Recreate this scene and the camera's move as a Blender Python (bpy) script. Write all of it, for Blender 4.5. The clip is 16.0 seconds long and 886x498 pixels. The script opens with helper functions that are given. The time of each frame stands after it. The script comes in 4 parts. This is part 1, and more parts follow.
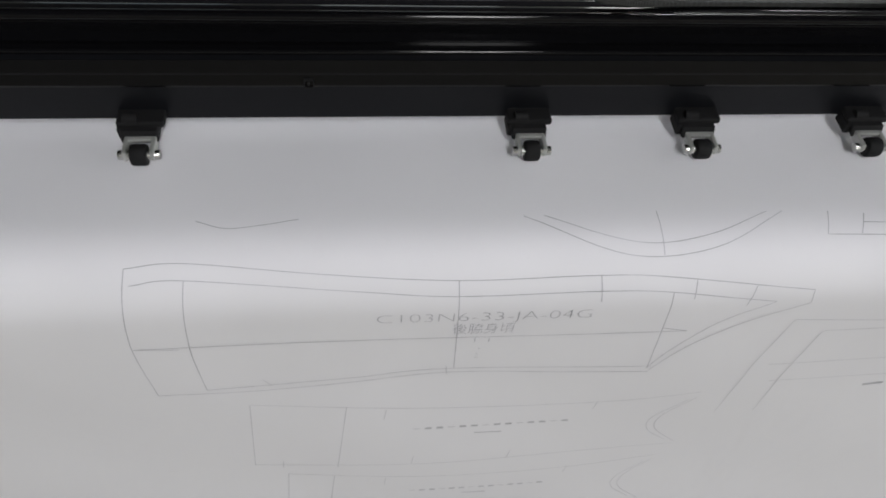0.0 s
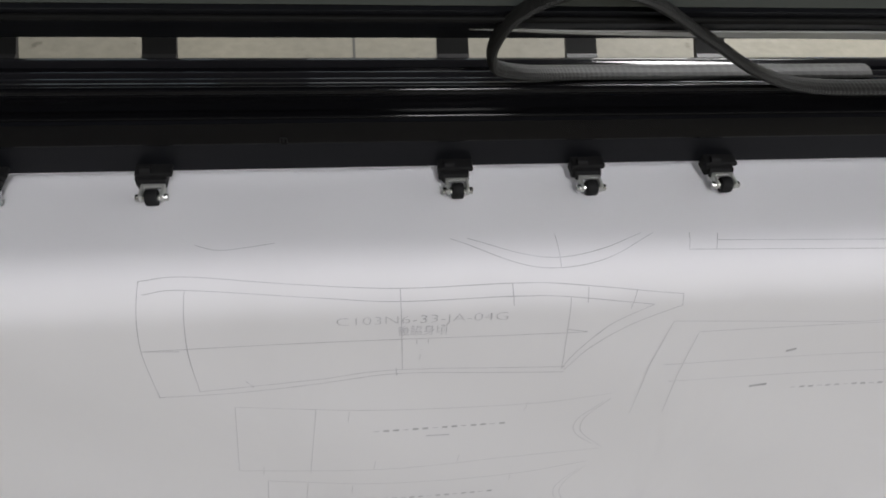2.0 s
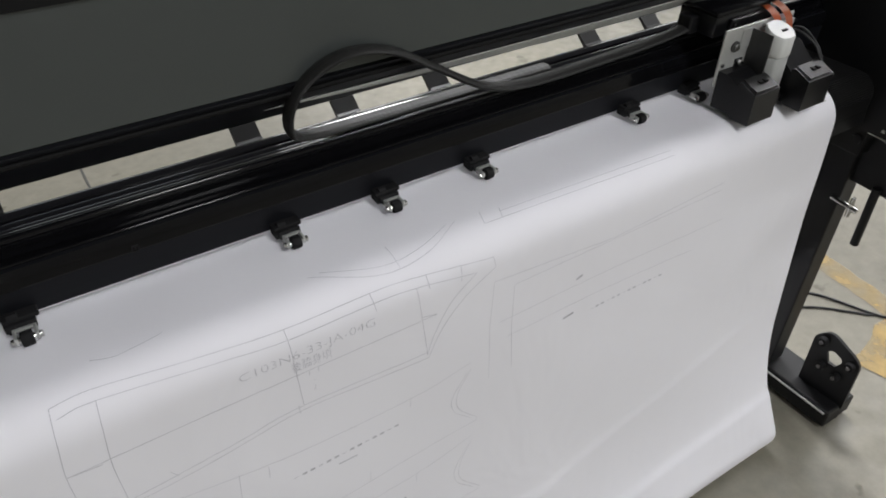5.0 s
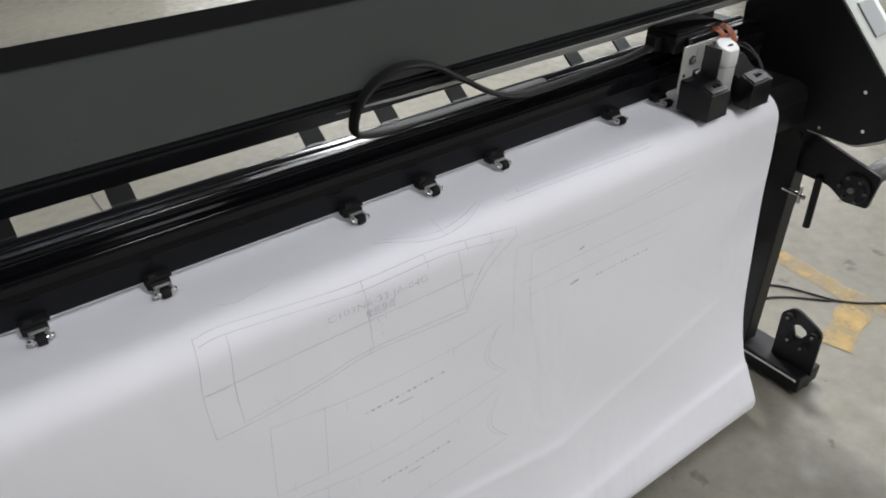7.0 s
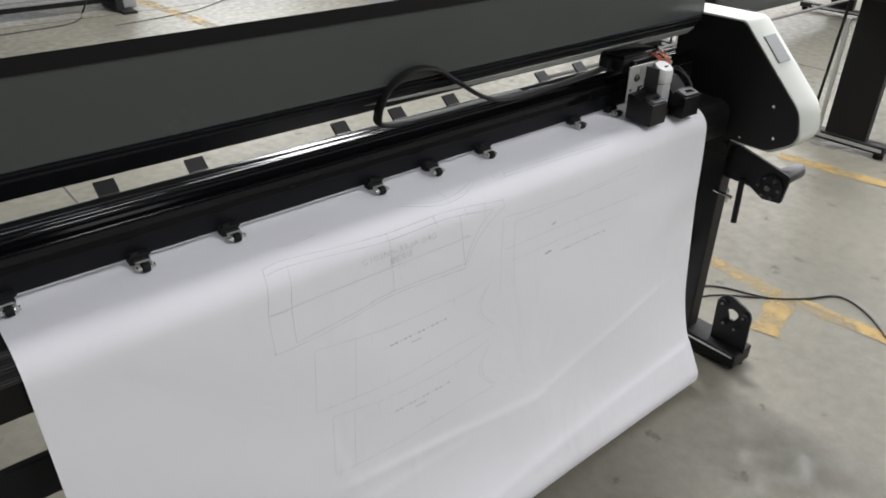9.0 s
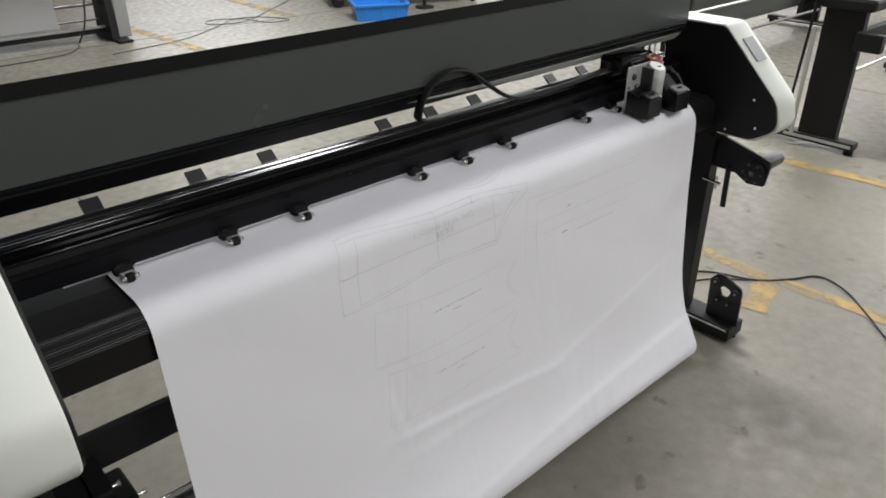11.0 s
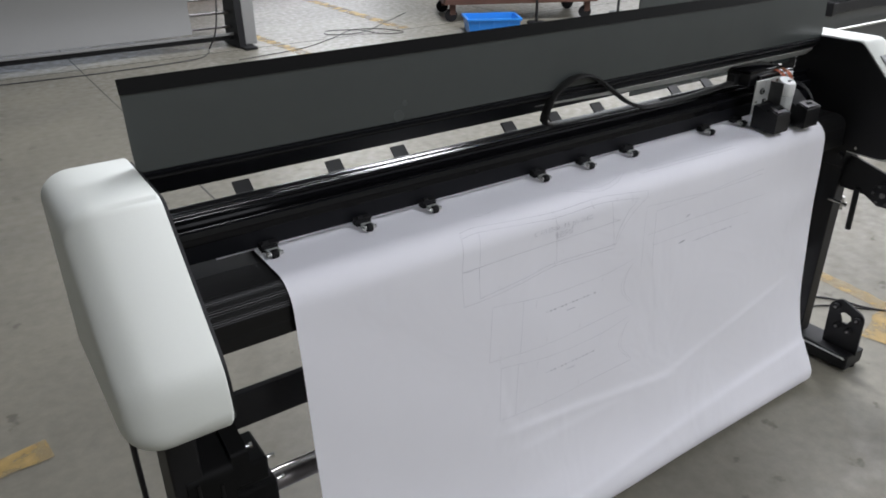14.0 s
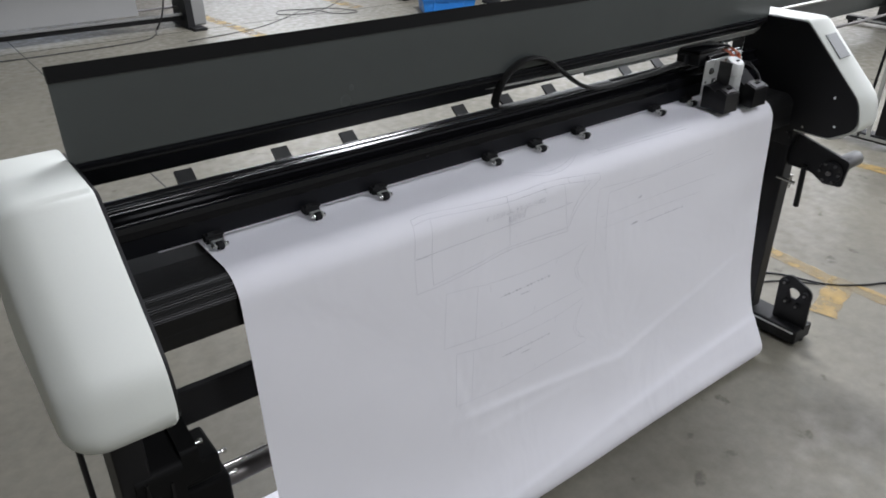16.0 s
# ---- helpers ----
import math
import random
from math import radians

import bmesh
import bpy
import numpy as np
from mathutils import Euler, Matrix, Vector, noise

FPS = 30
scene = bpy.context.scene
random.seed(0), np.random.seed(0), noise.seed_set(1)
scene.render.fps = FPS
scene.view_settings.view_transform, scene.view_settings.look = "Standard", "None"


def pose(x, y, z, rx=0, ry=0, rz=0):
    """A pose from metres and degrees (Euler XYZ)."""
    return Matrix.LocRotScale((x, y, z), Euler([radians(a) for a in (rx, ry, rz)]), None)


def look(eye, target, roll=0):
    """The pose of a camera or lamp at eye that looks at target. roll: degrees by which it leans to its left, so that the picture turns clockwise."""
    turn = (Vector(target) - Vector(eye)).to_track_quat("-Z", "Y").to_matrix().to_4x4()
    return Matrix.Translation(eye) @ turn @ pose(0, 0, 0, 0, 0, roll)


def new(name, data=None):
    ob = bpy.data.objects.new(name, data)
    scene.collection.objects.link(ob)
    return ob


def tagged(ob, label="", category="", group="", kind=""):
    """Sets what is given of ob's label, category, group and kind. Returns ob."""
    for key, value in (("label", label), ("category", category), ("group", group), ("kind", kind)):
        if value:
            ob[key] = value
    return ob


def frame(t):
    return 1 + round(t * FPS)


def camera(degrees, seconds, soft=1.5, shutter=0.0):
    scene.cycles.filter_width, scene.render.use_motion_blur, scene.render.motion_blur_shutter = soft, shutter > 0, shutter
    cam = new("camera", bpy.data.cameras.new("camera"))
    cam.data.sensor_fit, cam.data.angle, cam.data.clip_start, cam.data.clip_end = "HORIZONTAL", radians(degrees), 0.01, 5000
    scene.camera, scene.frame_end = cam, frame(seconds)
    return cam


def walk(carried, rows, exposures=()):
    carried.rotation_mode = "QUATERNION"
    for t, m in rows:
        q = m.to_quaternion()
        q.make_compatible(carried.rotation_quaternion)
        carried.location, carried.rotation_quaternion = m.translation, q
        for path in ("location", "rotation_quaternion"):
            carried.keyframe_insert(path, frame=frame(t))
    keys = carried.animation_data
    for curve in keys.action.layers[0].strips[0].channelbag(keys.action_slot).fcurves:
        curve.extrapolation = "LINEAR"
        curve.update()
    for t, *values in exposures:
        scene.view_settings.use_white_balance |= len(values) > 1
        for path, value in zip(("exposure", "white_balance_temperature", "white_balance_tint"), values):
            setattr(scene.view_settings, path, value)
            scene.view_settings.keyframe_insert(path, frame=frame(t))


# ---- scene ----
cam = camera(62.3, 16.0, soft=1.8)
PATH = [
    (0, (0.549, -0.414, 1.336), (0.75, 0.707, -0.307), 7.0),
    (0.3, (0.556, -0.445, 1.317), (0.746, 0.786, -0.248), 4.5),
    (0.5, (0.553, -0.475, 1.300), (0.756, 0.835, -0.205), 3.6),
    (0.7, (0.555, -0.49, 1.306), (0.764, 0.829, -0.182), 3.4),
    (1, (0.565, -0.494, 1.346), (0.769, 0.762, -0.196), 3.4),
    (1.2, (0.573, -0.493, 1.379), (0.772, 0.721, -0.199), 3.4),
    (1.5, (0.568, -0.519, 1.407), (0.804, 0.696, -0.164), 5.7),
    (2, (0.577, -0.576, 1.425), (0.81, 0.748, -0.055), 5.6),
    (2.2, (0.57, -0.601, 1.427), (0.798, 0.778, -0.004), 4.5),
    (2.5, (0.565, -0.600, 1.435), (0.803, 0.785, 0.010), 3.4),
    (2.7, (0.54, -0.607, 1.418), (0.847, 0.813, 0.043), 3.0),
    (3, (0.531, -0.615, 1.430), (0.908, 0.79, 0.060), 1.5),
    (3.2, (0.52, -0.625, 1.443), (0.975, 0.754, 0.068), 1.7),
    (3.5, (0.507, -0.639, 1.447), (1.074, 0.716, 0.089), 1.6),
    (3.9, (0.511, -0.664, 1.457), (1.214, 0.654, 0.127), 0.4),
    (4.2, (0.501, -0.681, 1.462), (1.337, 0.599, 0.172), 0.4),
    (6.4, (0.274, -0.836, 1.467), (1.165, 0.502, 0.278), 0.6),
    (7, (0.2, -0.897, 1.505), (1.176, 0.438, 0.381), -0.8),
    (7.5, (0.091, -0.921, 1.512), (1.228, 0.312, 0.423), -1.2),
    (8, (0.024, -0.969, 1.521), (1.215, 0.238, 0.461), 0.2),
    (8.5, (-0.031, -1.048, 1.517), (1.091, 0.257, 0.499), 1.5),
    (11, (-0.346, -1.208, 1.535), (0.842, 0.097, 0.594), -0.1),
    (11.5, (-0.384, -1.226, 1.534), (0.772, 0.125, 0.617), -0.6),
    (12, (-0.406, -1.231, 1.538), (0.715, 0.163, 0.642), -1.1),
    (12.5, (-0.412, -1.234, 1.532), (0.672, 0.189, 0.636), -1.3),
    (13, (-0.428, -1.223, 1.523), (0.594, 0.25, 0.636), -0.6),
    (13.5, (-0.439, -1.221, 1.522), (0.556, 0.265, 0.627), -0.4),
    (14, (-0.437, -1.22, 1.522), (0.567, 0.255, 0.619), -0.3),
    (14.5, (-0.426, -1.22, 1.523), (0.599, 0.234, 0.61), -0.6),
    (15, (-0.418, -1.209, 1.522), (0.607, 0.236, 0.593), -0.5),
    (15.5, (-0.412, -1.209, 1.525), (0.625, 0.216, 0.579), -0.1),
    (16, (-0.407, -1.212, 1.524), (0.668, 0.181, 0.574), 0.1),
]
walk(cam, [(t, look(eye, target, roll)) for t, eye, target, roll in PATH], exposures=((0, 0.24, 6560, 9), (2, 0.25, 6600, 10), (4, 0.26, 6600, 10), (6.5, 0.32, 6350, 10), (8, 0.34, 6580, 10), (8.5, 0.33, 6450, 10),
                                                                                 (11, 0.22, 6560, 10), (12, 0.19, 6540, 10), (13, 0.18, 6300, 11), (13.5, 0.18, 6220, 12), (16, 0.15, 6180, 12)))

# ---------------------------------------------------------------- world and light
world = bpy.data.worlds.new("sky")
scene.world = world
world.use_nodes = True
wn = world.node_tree.nodes
sky = wn.new("ShaderNodeTexSky")
sky.sky_type, sky.sun_disc = "NISHITA", False
sky.sun_elevation, sky.sun_rotation = radians(38), radians(60)
wn["Background"].inputs["Strength"].default_value = 0.10
world.node_tree.links.new(sky.outputs[0], wn["Background"].inputs["Color"])


def area(name, eye, target, w, h, watts, colour):
    d = bpy.data.lights.new(name, "AREA")
    d.shape, d.size, d.size_y, d.energy, d.color = "RECTANGLE", w, h, watts, colour
    ob = new(name, d)
    ob.matrix_world = look(eye, target)
    return ob


# daylight in the windows of the east and north walls and from assumed roof lights
for wy, watts in ((-5.0, 165), (0.0, 165), (5.0, 130), (10.0, 80)):
    area("window_light", (11.9, wy, 3.1), (0, wy, 2.2), 3.6, 2.6, watts, (1.0, 0.985, 0.97))
# north lamps are added to light under the beam and the floor behind
for wx, watts in ((-4.0, 5), (1.5, 20), (7.0, 140)):
    area("window_light", (wx, 14.9, 3.1), (wx, 0, 2.4), 3.6, 2.6, watts, (1.0, 0.985, 0.97))
# unseen lamps below the closed ceiling; the two at negative y are added fill
for rx, ry, length, watts in ((3.3, 2.9, 3.0, 480), (-3.5, -4.0, 3.2, 20), (1.5, -4.5, 3.2, 200), (7.4, 0.8, 2.2, 150), (7.3, 11.5, 5.0, 170)):
    lamp = area("assumed_roof_light", (rx, ry, 5.45), (rx, ry, 0), 0.9, length, watts, (0.98, 0.98, 1.0))
    lamp.matrix_world = pose(rx, ry, 5.45)


# ---------------------------------------------------------------- materials
def material(name, colour, rough=0.5, metal=0.0, second=None, grain=40.0, amount=0.4, bump=0.0, coat=0.0, stain=2.0, spread=0.25, spec=0.5):
    """A surface with fine grain and broad stains."""
    m = bpy.data.materials.new(name)
    m.use_nodes = True
    nt = m.node_tree
    b = nt.nodes["Principled BSDF"]
    tc = nt.nodes.new("ShaderNodeTexCoord")
    n1 = nt.nodes.new("ShaderNodeTexNoise")
    n1.inputs["Scale"].default_value, n1.inputs["Detail"].default_value = grain, 6
    n2 = nt.nodes.new("ShaderNodeTexNoise")
    n2.inputs["Scale"].default_value, n2.inputs["Detail"].default_value = stain, 4
    for n in (n1, n2):
        nt.links.new(tc.outputs["Object"], n.inputs["Vector"])
    mix = nt.nodes.new("ShaderNodeMath")
    mix.operation = "MULTIPLY_ADD"
    nt.links.new(n1.outputs["Fac"], mix.inputs[0])
    mix.inputs[1].default_value = 0.4
    nt.links.new(n2.outputs["Fac"], mix.inputs[2])
    ramp = nt.nodes.new("ShaderNodeValToRGB")
    ramp.color_ramp.elements[0].position, ramp.color_ramp.elements[1].position = 0.7 - spread, 0.7 + spread
    second = second or tuple(c * (1 - amount) for c in colour)
    ramp.color_ramp.elements[0].color = (*second, 1)
    ramp.color_ramp.elements[1].color = (*colour, 1)
    nt.links.new(mix.outputs[0], ramp.inputs[0])
    nt.links.new(ramp.outputs[0], b.inputs["Base Color"])
    rr = nt.nodes.new("ShaderNodeMapRange")
    rr.inputs["To Min"].default_value, rr.inputs["To Max"].default_value = max(0.02, rough - 0.08), min(1, rough + 0.08)
    nt.links.new(n2.outputs["Fac"], rr.inputs["Value"])
    nt.links.new(rr.outputs[0], b.inputs["Roughness"])
    b.inputs["Metallic"].default_value = metal
    b.inputs["Specular IOR Level"].default_value = spec
    b.inputs["Coat Weight"].default_value = coat
    if bump:
        bp = nt.nodes.new("ShaderNodeBump")
        bp.inputs["Strength"].default_value, bp.inputs["Distance"].default_value = bump, 0.002
        nt.links.new(n1.outputs["Fac"], bp.inputs["Height"])
        nt.links.new(bp.outputs[0], b.inputs["Normal"])
    return m


M_PAPER = material("paper", (0.86, 0.857, 0.90), 0.75, second=(0.83, 0.827, 0.87), grain=8, stain=1.5, bump=0.05)
M_INK = material("pencil_grey_ink", (0.33, 0.33, 0.37), 0.8, second=(0.62, 0.62, 0.67), grain=60, stain=14, spread=0.2)
M_FAINT = material("faded_grey_ink", (0.48, 0.48, 0.52), 0.8, second=(0.66, 0.66, 0.71), grain=60, stain=14, spread=0.2)
M_WHITE = material("white_enamel", (0.65, 0.67, 0.625), 0.50, amount=0.04, grain=300, bump=0.04)
M_GLOSS = material("glossy_black_aluminium", (0.005, 0.005, 0.006), 0.09, amount=0.3, coat=0.0, grain=120, spec=0.22)
M_PANEL = material("satin_black_panel", (0.008, 0.0085, 0.0105), 0.33, amount=0.25, grain=200, bump=0.03, spec=0.16)
M_LID = material("smoked_acrylic", (0.055, 0.062, 0.060), 0.25, amount=0.1, grain=20)
M_BLACK = material("black_powder_coat", (0.008, 0.008, 0.009), 0.5, amount=0.3, grain=400, bump=0.1, spec=0.3)
M_RUBBER = material("black_rubber", (0.011, 0.011, 0.012), 0.75, amount=0.3, grain=200, bump=0.1, spec=0.25)
M_STEEL = material("bright_steel", (0.62, 0.62, 0.60), 0.25, 1.0, amount=0.15, grain=90)
M_PLATE = material("brushed_steel_plate", (0.56, 0.57, 0.55), 0.42, 0.45, amount=0.2, grain=60)
M_BOTTLE = material("milky_plastic", (0.44, 0.45, 0.44), 0.3, amount=0.35, grain=15)
M_CAP = material("white_plastic", (0.62, 0.63, 0.615), 0.4, amount=0.05)
M_FLEX = material("orange_flex_cable", (0.62, 0.13, 0.03), 0.35, amount=0.35, grain=80)
M_CABLE = material("grey_ribbed_hose", (0.022, 0.022, 0.021), 0.55, amount=0.4, grain=150, spec=0.25)
M_WIRE = material("black_wire", (0.02, 0.02, 0.022), 0.5)
M_TAB = material("dull_black_plastic", (0.006, 0.006, 0.006), 0.6, amount=0.2, spec=0.12)
M_SATIN = material("satin_black_plastic", (0.008, 0.008, 0.008), 0.38, amount=0.2, spec=0.25)
M_ROD = material("dull_grey_steel_tube", (0.16, 0.15, 0.145), 0.38, 0.6, amount=0.25, grain=60)
M_HEAD = material("black_cartridge_plastic", (0.006, 0.006, 0.007), 0.32, amount=0.25, grain=150, spec=0.35)
M_MOTOR = material("dull_motor_steel", (0.10, 0.10, 0.10), 0.45, 0.8, amount=0.3, grain=70)
M_YELLOW = material("worn_yellow_floor_paint", (0.43, 0.275, 0.065), 0.55, second=(0.32, 0.245, 0.12), grain=25, stain=6, spread=0.22)
M_BLUE = material("blue_plastic", (0.02, 0.20, 0.62), 0.4, amount=0.2)
M_BROWN = material("brown_painted_steel", (0.10, 0.045, 0.03), 0.6, amount=0.4)
M_RED = material("rust_red_board", (0.34, 0.09, 0.04), 0.6, amount=0.35)
M_SCREEN = material("grey_screen", (0.27, 0.28, 0.28), 0.45, amount=0.1)
M_SHEET = material("matt_grey_white_sheet", (0.215, 0.215, 0.208), 0.6, amount=0.06, stain=0.8)
M_WALL = material("painted_plaster", (0.62, 0.62, 0.58), 0.8, amount=0.12, stain=0.6, bump=0.1)
M_CEIL = material("dark_roof_sheeting", (0.16, 0.165, 0.17), 0.7, amount=0.12)
M_FRAME = material("grey_window_frame", (0.40, 0.41, 0.41), 0.5, amount=0.1)


def concrete():
    """Power-trowelled concrete: cloudy, slightly polished, with dark spots."""
    m = material("polished_concrete", (0.205, 0.192, 0.153), 0.32, second=(0.138, 0.131, 0.108), grain=22, stain=0.9, spread=0.24, spec=0.30)
    nt = m.node_tree
    nt.nodes["Math"].inputs[1].default_value = 0.14
    for e, p in zip(nt.nodes["Color Ramp"].color_ramp.elements, (0.36, 0.78)):
        e.position = p
    b = nt.nodes["Principled BSDF"]
    src = b.inputs["Base Color"].links[0].from_socket
    tc = nt.nodes["Texture Coordinate"]
    n = nt.nodes.new("ShaderNodeTexNoise")
    n.inputs["Scale"].default_value, n.inputs["Detail"].default_value = 8.0, 4
    nt.links.new(tc.outputs["Object"], n.inputs["Vector"])
    r = nt.nodes.new("ShaderNodeValToRGB")
    r.color_ramp.elements[0].position, r.color_ramp.elements[1].position = 0.66, 0.71
    r.color_ramp.elements[0].color, r.color_ramp.elements[1].color = (1, 1, 1, 1), (0.62, 0.62, 0.60, 1)
    nt.links.new(n.outputs["Fac"], r.inputs[0])
    mx = nt.nodes.new("ShaderNodeMix")
    mx.data_type, mx.blend_type = "RGBA", "MULTIPLY"
    mx.inputs["Factor"].default_value = 1.0
    nt.links.new(src, mx.inputs["A"])
    nt.links.new(r.outputs[0], mx.inputs["B"])
    nt.links.new(mx.outputs["Result"], b.inputs["Base Color"])
    n4 = nt.nodes.new("ShaderNodeTexNoise")
    n4.inputs["Scale"].default_value, n4.inputs["Detail"].default_value, n4.inputs["Roughness"].default_value = 22.0, 8, 0.7
    nt.links.new(tc.outputs["Object"], n4.inputs["Vector"])
    r4 = nt.nodes.new("ShaderNodeValToRGB")
    r4.color_ramp.elements[0].position, r4.color_ramp.elements[1].position = 0.35, 0.68
    r4.color_ramp.elements[0].color, r4.color_ramp.elements[1].color = (0.90, 0.90, 0.89, 1), (1.08, 1.08, 1.08, 1)
    nt.links.new(n4.outputs["Fac"], r4.inputs[0])
    m4 = nt.nodes.new("ShaderNodeMix")
    m4.data_type, m4.blend_type = "RGBA", "MULTIPLY"
    m4.inputs["Factor"].default_value = 1.0
    nt.links.new(mx.outputs["Result"], m4.inputs["A"])
    nt.links.new(r4.outputs[0], m4.inputs["B"])
    nt.links.new(m4.outputs["Result"], b.inputs["Base Color"])
    n3 = nt.nodes.new("ShaderNodeTexNoise")
    n3.inputs["Scale"].default_value, n3.inputs["Detail"].default_value = 16.0, 8
    nt.links.new(tc.outputs["Object"], n3.inputs["Vector"])
    mr = nt.nodes.new("ShaderNodeMapRange")
    mr.inputs["From Min"].default_value, mr.inputs["From Max"].default_value = 0.3, 0.7
    mr.inputs["To Min"].default_value, mr.inputs["To Max"].default_value = 0.28, 0.60
    nt.links.new(n3.outputs["Fac"], mr.inputs["Value"])
    nt.links.new(mr.outputs[0], b.inputs["Roughness"])
    return m


def worn_through(m):
    """Lets the floor show where the paint is rubbed away."""
    nt = m.node_tree
    n = nt.nodes.new("ShaderNodeTexNoise")
    n.inputs["Scale"].default_value, n.inputs["Detail"].default_value, n.inputs["Roughness"].default_value = 6.0, 6, 0.55
    nt.links.new(nt.nodes["Texture Coordinate"].outputs["Object"], n.inputs["Vector"])
    mr = nt.nodes.new("ShaderNodeMapRange")
    mr.inputs["From Min"].default_value, mr.inputs["From Max"].default_value = 0.40, 0.60
    mr.inputs["To Min"].default_value, mr.inputs["To Max"].default_value = 0.22, 0.82
    nt.links.new(n.outputs["Fac"], mr.inputs["Value"])
    nt.links.new(mr.outputs[0], nt.nodes["Principled BSDF"].inputs["Alpha"])


worn_through(M_YELLOW)
M_FLOOR = concrete()
M_JOINT = material("dark_joint_filler", (0.06, 0.06, 0.055), 0.8)


# ---------------------------------------------------------------- mesh helpers
def part(name, bm, mat, parent=None, label="", smooth=False):
    me = bpy.data.meshes.new(name)
    bmesh.ops.recalc_face_normals(bm, faces=bm.faces)
    bm.to_mesh(me)
    bm.free()
    me.materials.append(mat)
    if smooth:
        me.shade_smooth()
        me.set_sharp_from_angle(angle=radians(40))
    ob = new(name, me)
    if parent:
        ob.parent = parent
    if label:
        tagged(ob, label)
    return ob


def thing(name, label, category, group="", kind=""):
    return tagged(new(name), label, category, group, kind)


def box(x0, x1, y0, y1, z0, z1, bevel=0.0, bm=None, segs=2):
    bm = bm or bmesh.new()
    g = bmesh.ops.create_cube(bm, size=1)
    bmesh.ops.scale(bm, vec=(x1 - x0, y1 - y0, z1 - z0), verts=g["verts"])
    bmesh.ops.translate(bm, vec=((x0 + x1) / 2, (y0 + y1) / 2, (z0 + z1) / 2), verts=g["verts"])
    if bevel:
        es = list({e for v in g["verts"] for e in v.link_edges})
        bmesh.ops.bevel(bm, geom=es, offset=bevel, segments=segs, affect="EDGES", profile=0.5)
    return bm


def cyl(a, b, r, n=20, r2=None, bm=None, bevel=0.0):
    """A cylinder from a to b."""
    bm = bm or bmesh.new()
    a, b = Vector(a), Vector(b)
    d = b - a
    m = Matrix.Translation((a + b) / 2) @ d.to_track_quat("Z", "Y").to_matrix().to_4x4()
    g = bmesh.ops.create_cone(bm, cap_ends=True, segments=n, radius1=r, radius2=r if r2 is None else r2, depth=d.length, matrix=m)
    if bevel:
        es = [e for e in {e for v in g["verts"] for e in v.link_edges} if len(e.link_faces) == 2 and e.calc_face_angle(0) > 1.2]
        bmesh.ops.bevel(bm, geom=es, offset=bevel, segments=2, affect="EDGES", profile=0.5)
    return bm


def prism(outline, x0, x1, bm=None, bevel=0.0):
    """An outline in (y, z), drawn out along x."""
    bm = bm or bmesh.new()
    lo = [bm.verts.new((x0, y, z)) for y, z in outline]
    hi = [bm.verts.new((x1, y, z)) for y, z in outline]
    n = len(outline)
    fs = [bm.faces.new(lo), bm.faces.new(hi[::-1])]
    for i in range(n):
        fs.append(bm.faces.new((lo[i], hi[i], hi[(i + 1) % n], lo[(i + 1) % n])))
    if bevel:
        es = list(fs[0].edges) + list(fs[1].edges)
        bmesh.ops.bevel(bm, geom=es, offset=bevel, segments=4, affect="EDGES", profile=0.5)
    return bm


def rounded(points, radii, n=6):
    """Rounds the corners of a closed outline."""
    out = []
    k = len(points)
    for i in range(k):
        p, a, b = (Vector(points[j % k]) for j in (i, i - 1, i + 1))
        r = radii[i] if isinstance(radii, (list, tuple)) else radii
        if r <= 0:
            out.append(tuple(p))
            continue
        u, v = (a - p).normalized(), (b - p).normalized()
        ang = u.angle(v)
        t = min(r / math.tan(ang / 2), 0.48 * (a - p).length, 0.48 * (b - p).length)
        s, e = p + u * t, p + v * t
        for j in range(n + 1):
            f = j / n
            out.append(tuple((1 - f) ** 2 * s + 2 * f * (1 - f) * p + f * f * e))
    return out


def spline(points, n=10):
    """A smooth line through the points."""
    ps = [Vector(p) for p in points]
    ps = [2 * ps[0] - ps[1]] + ps + [2 * ps[-1] - ps[-2]]
    out = []
    for i in range(1, len(ps) - 2):
        p0, p1, p2, p3 = ps[i - 1:i + 3]
        for j in range(n):
            t = j / n
            out.append(0.5 * (2 * p1 + (p2 - p0) * t + (2 * p0 - 5 * p1 + 4 * p2 - p3) * t * t + (3 * p1 - p0 - 3 * p2 + p3) * t ** 3))
    return out + [ps[-2]]


def tube(points, r, sides=8, flat=1.0, up=(0, 0, 1), ribs=0.0, bm=None):
    """A tube along a line; flat: its height against its width."""
    bm = bm or bmesh.new()
    rings = []
    for i, p in enumerate(points):
        d = (points[min(i + 1, len(points) - 1)] - points[max(i - 1, 0)]).normalized()
        side = d.cross(Vector(up))
        side = side.normalized() if side.length > 1e-4 else Vector((0, 1, 0))
        nor = side.cross(d).normalized()
        k = r * (1 + (ribs if i % 2 else 0))
        rings.append([bm.verts.new(p + side * math.cos(a) * k + nor * math.sin(a) * k * flat) for a in (2 * math.pi * j / sides for j in range(sides))])
    for a, b in zip(rings, rings[1:]):
        for j in range(sides):
            bm.faces.new((a[j], a[(j + 1) % sides], b[(j + 1) % sides], b[j]))
    bm.faces.new(rings[0][::-1])
    bm.faces.new(rings[-1])
    return bm


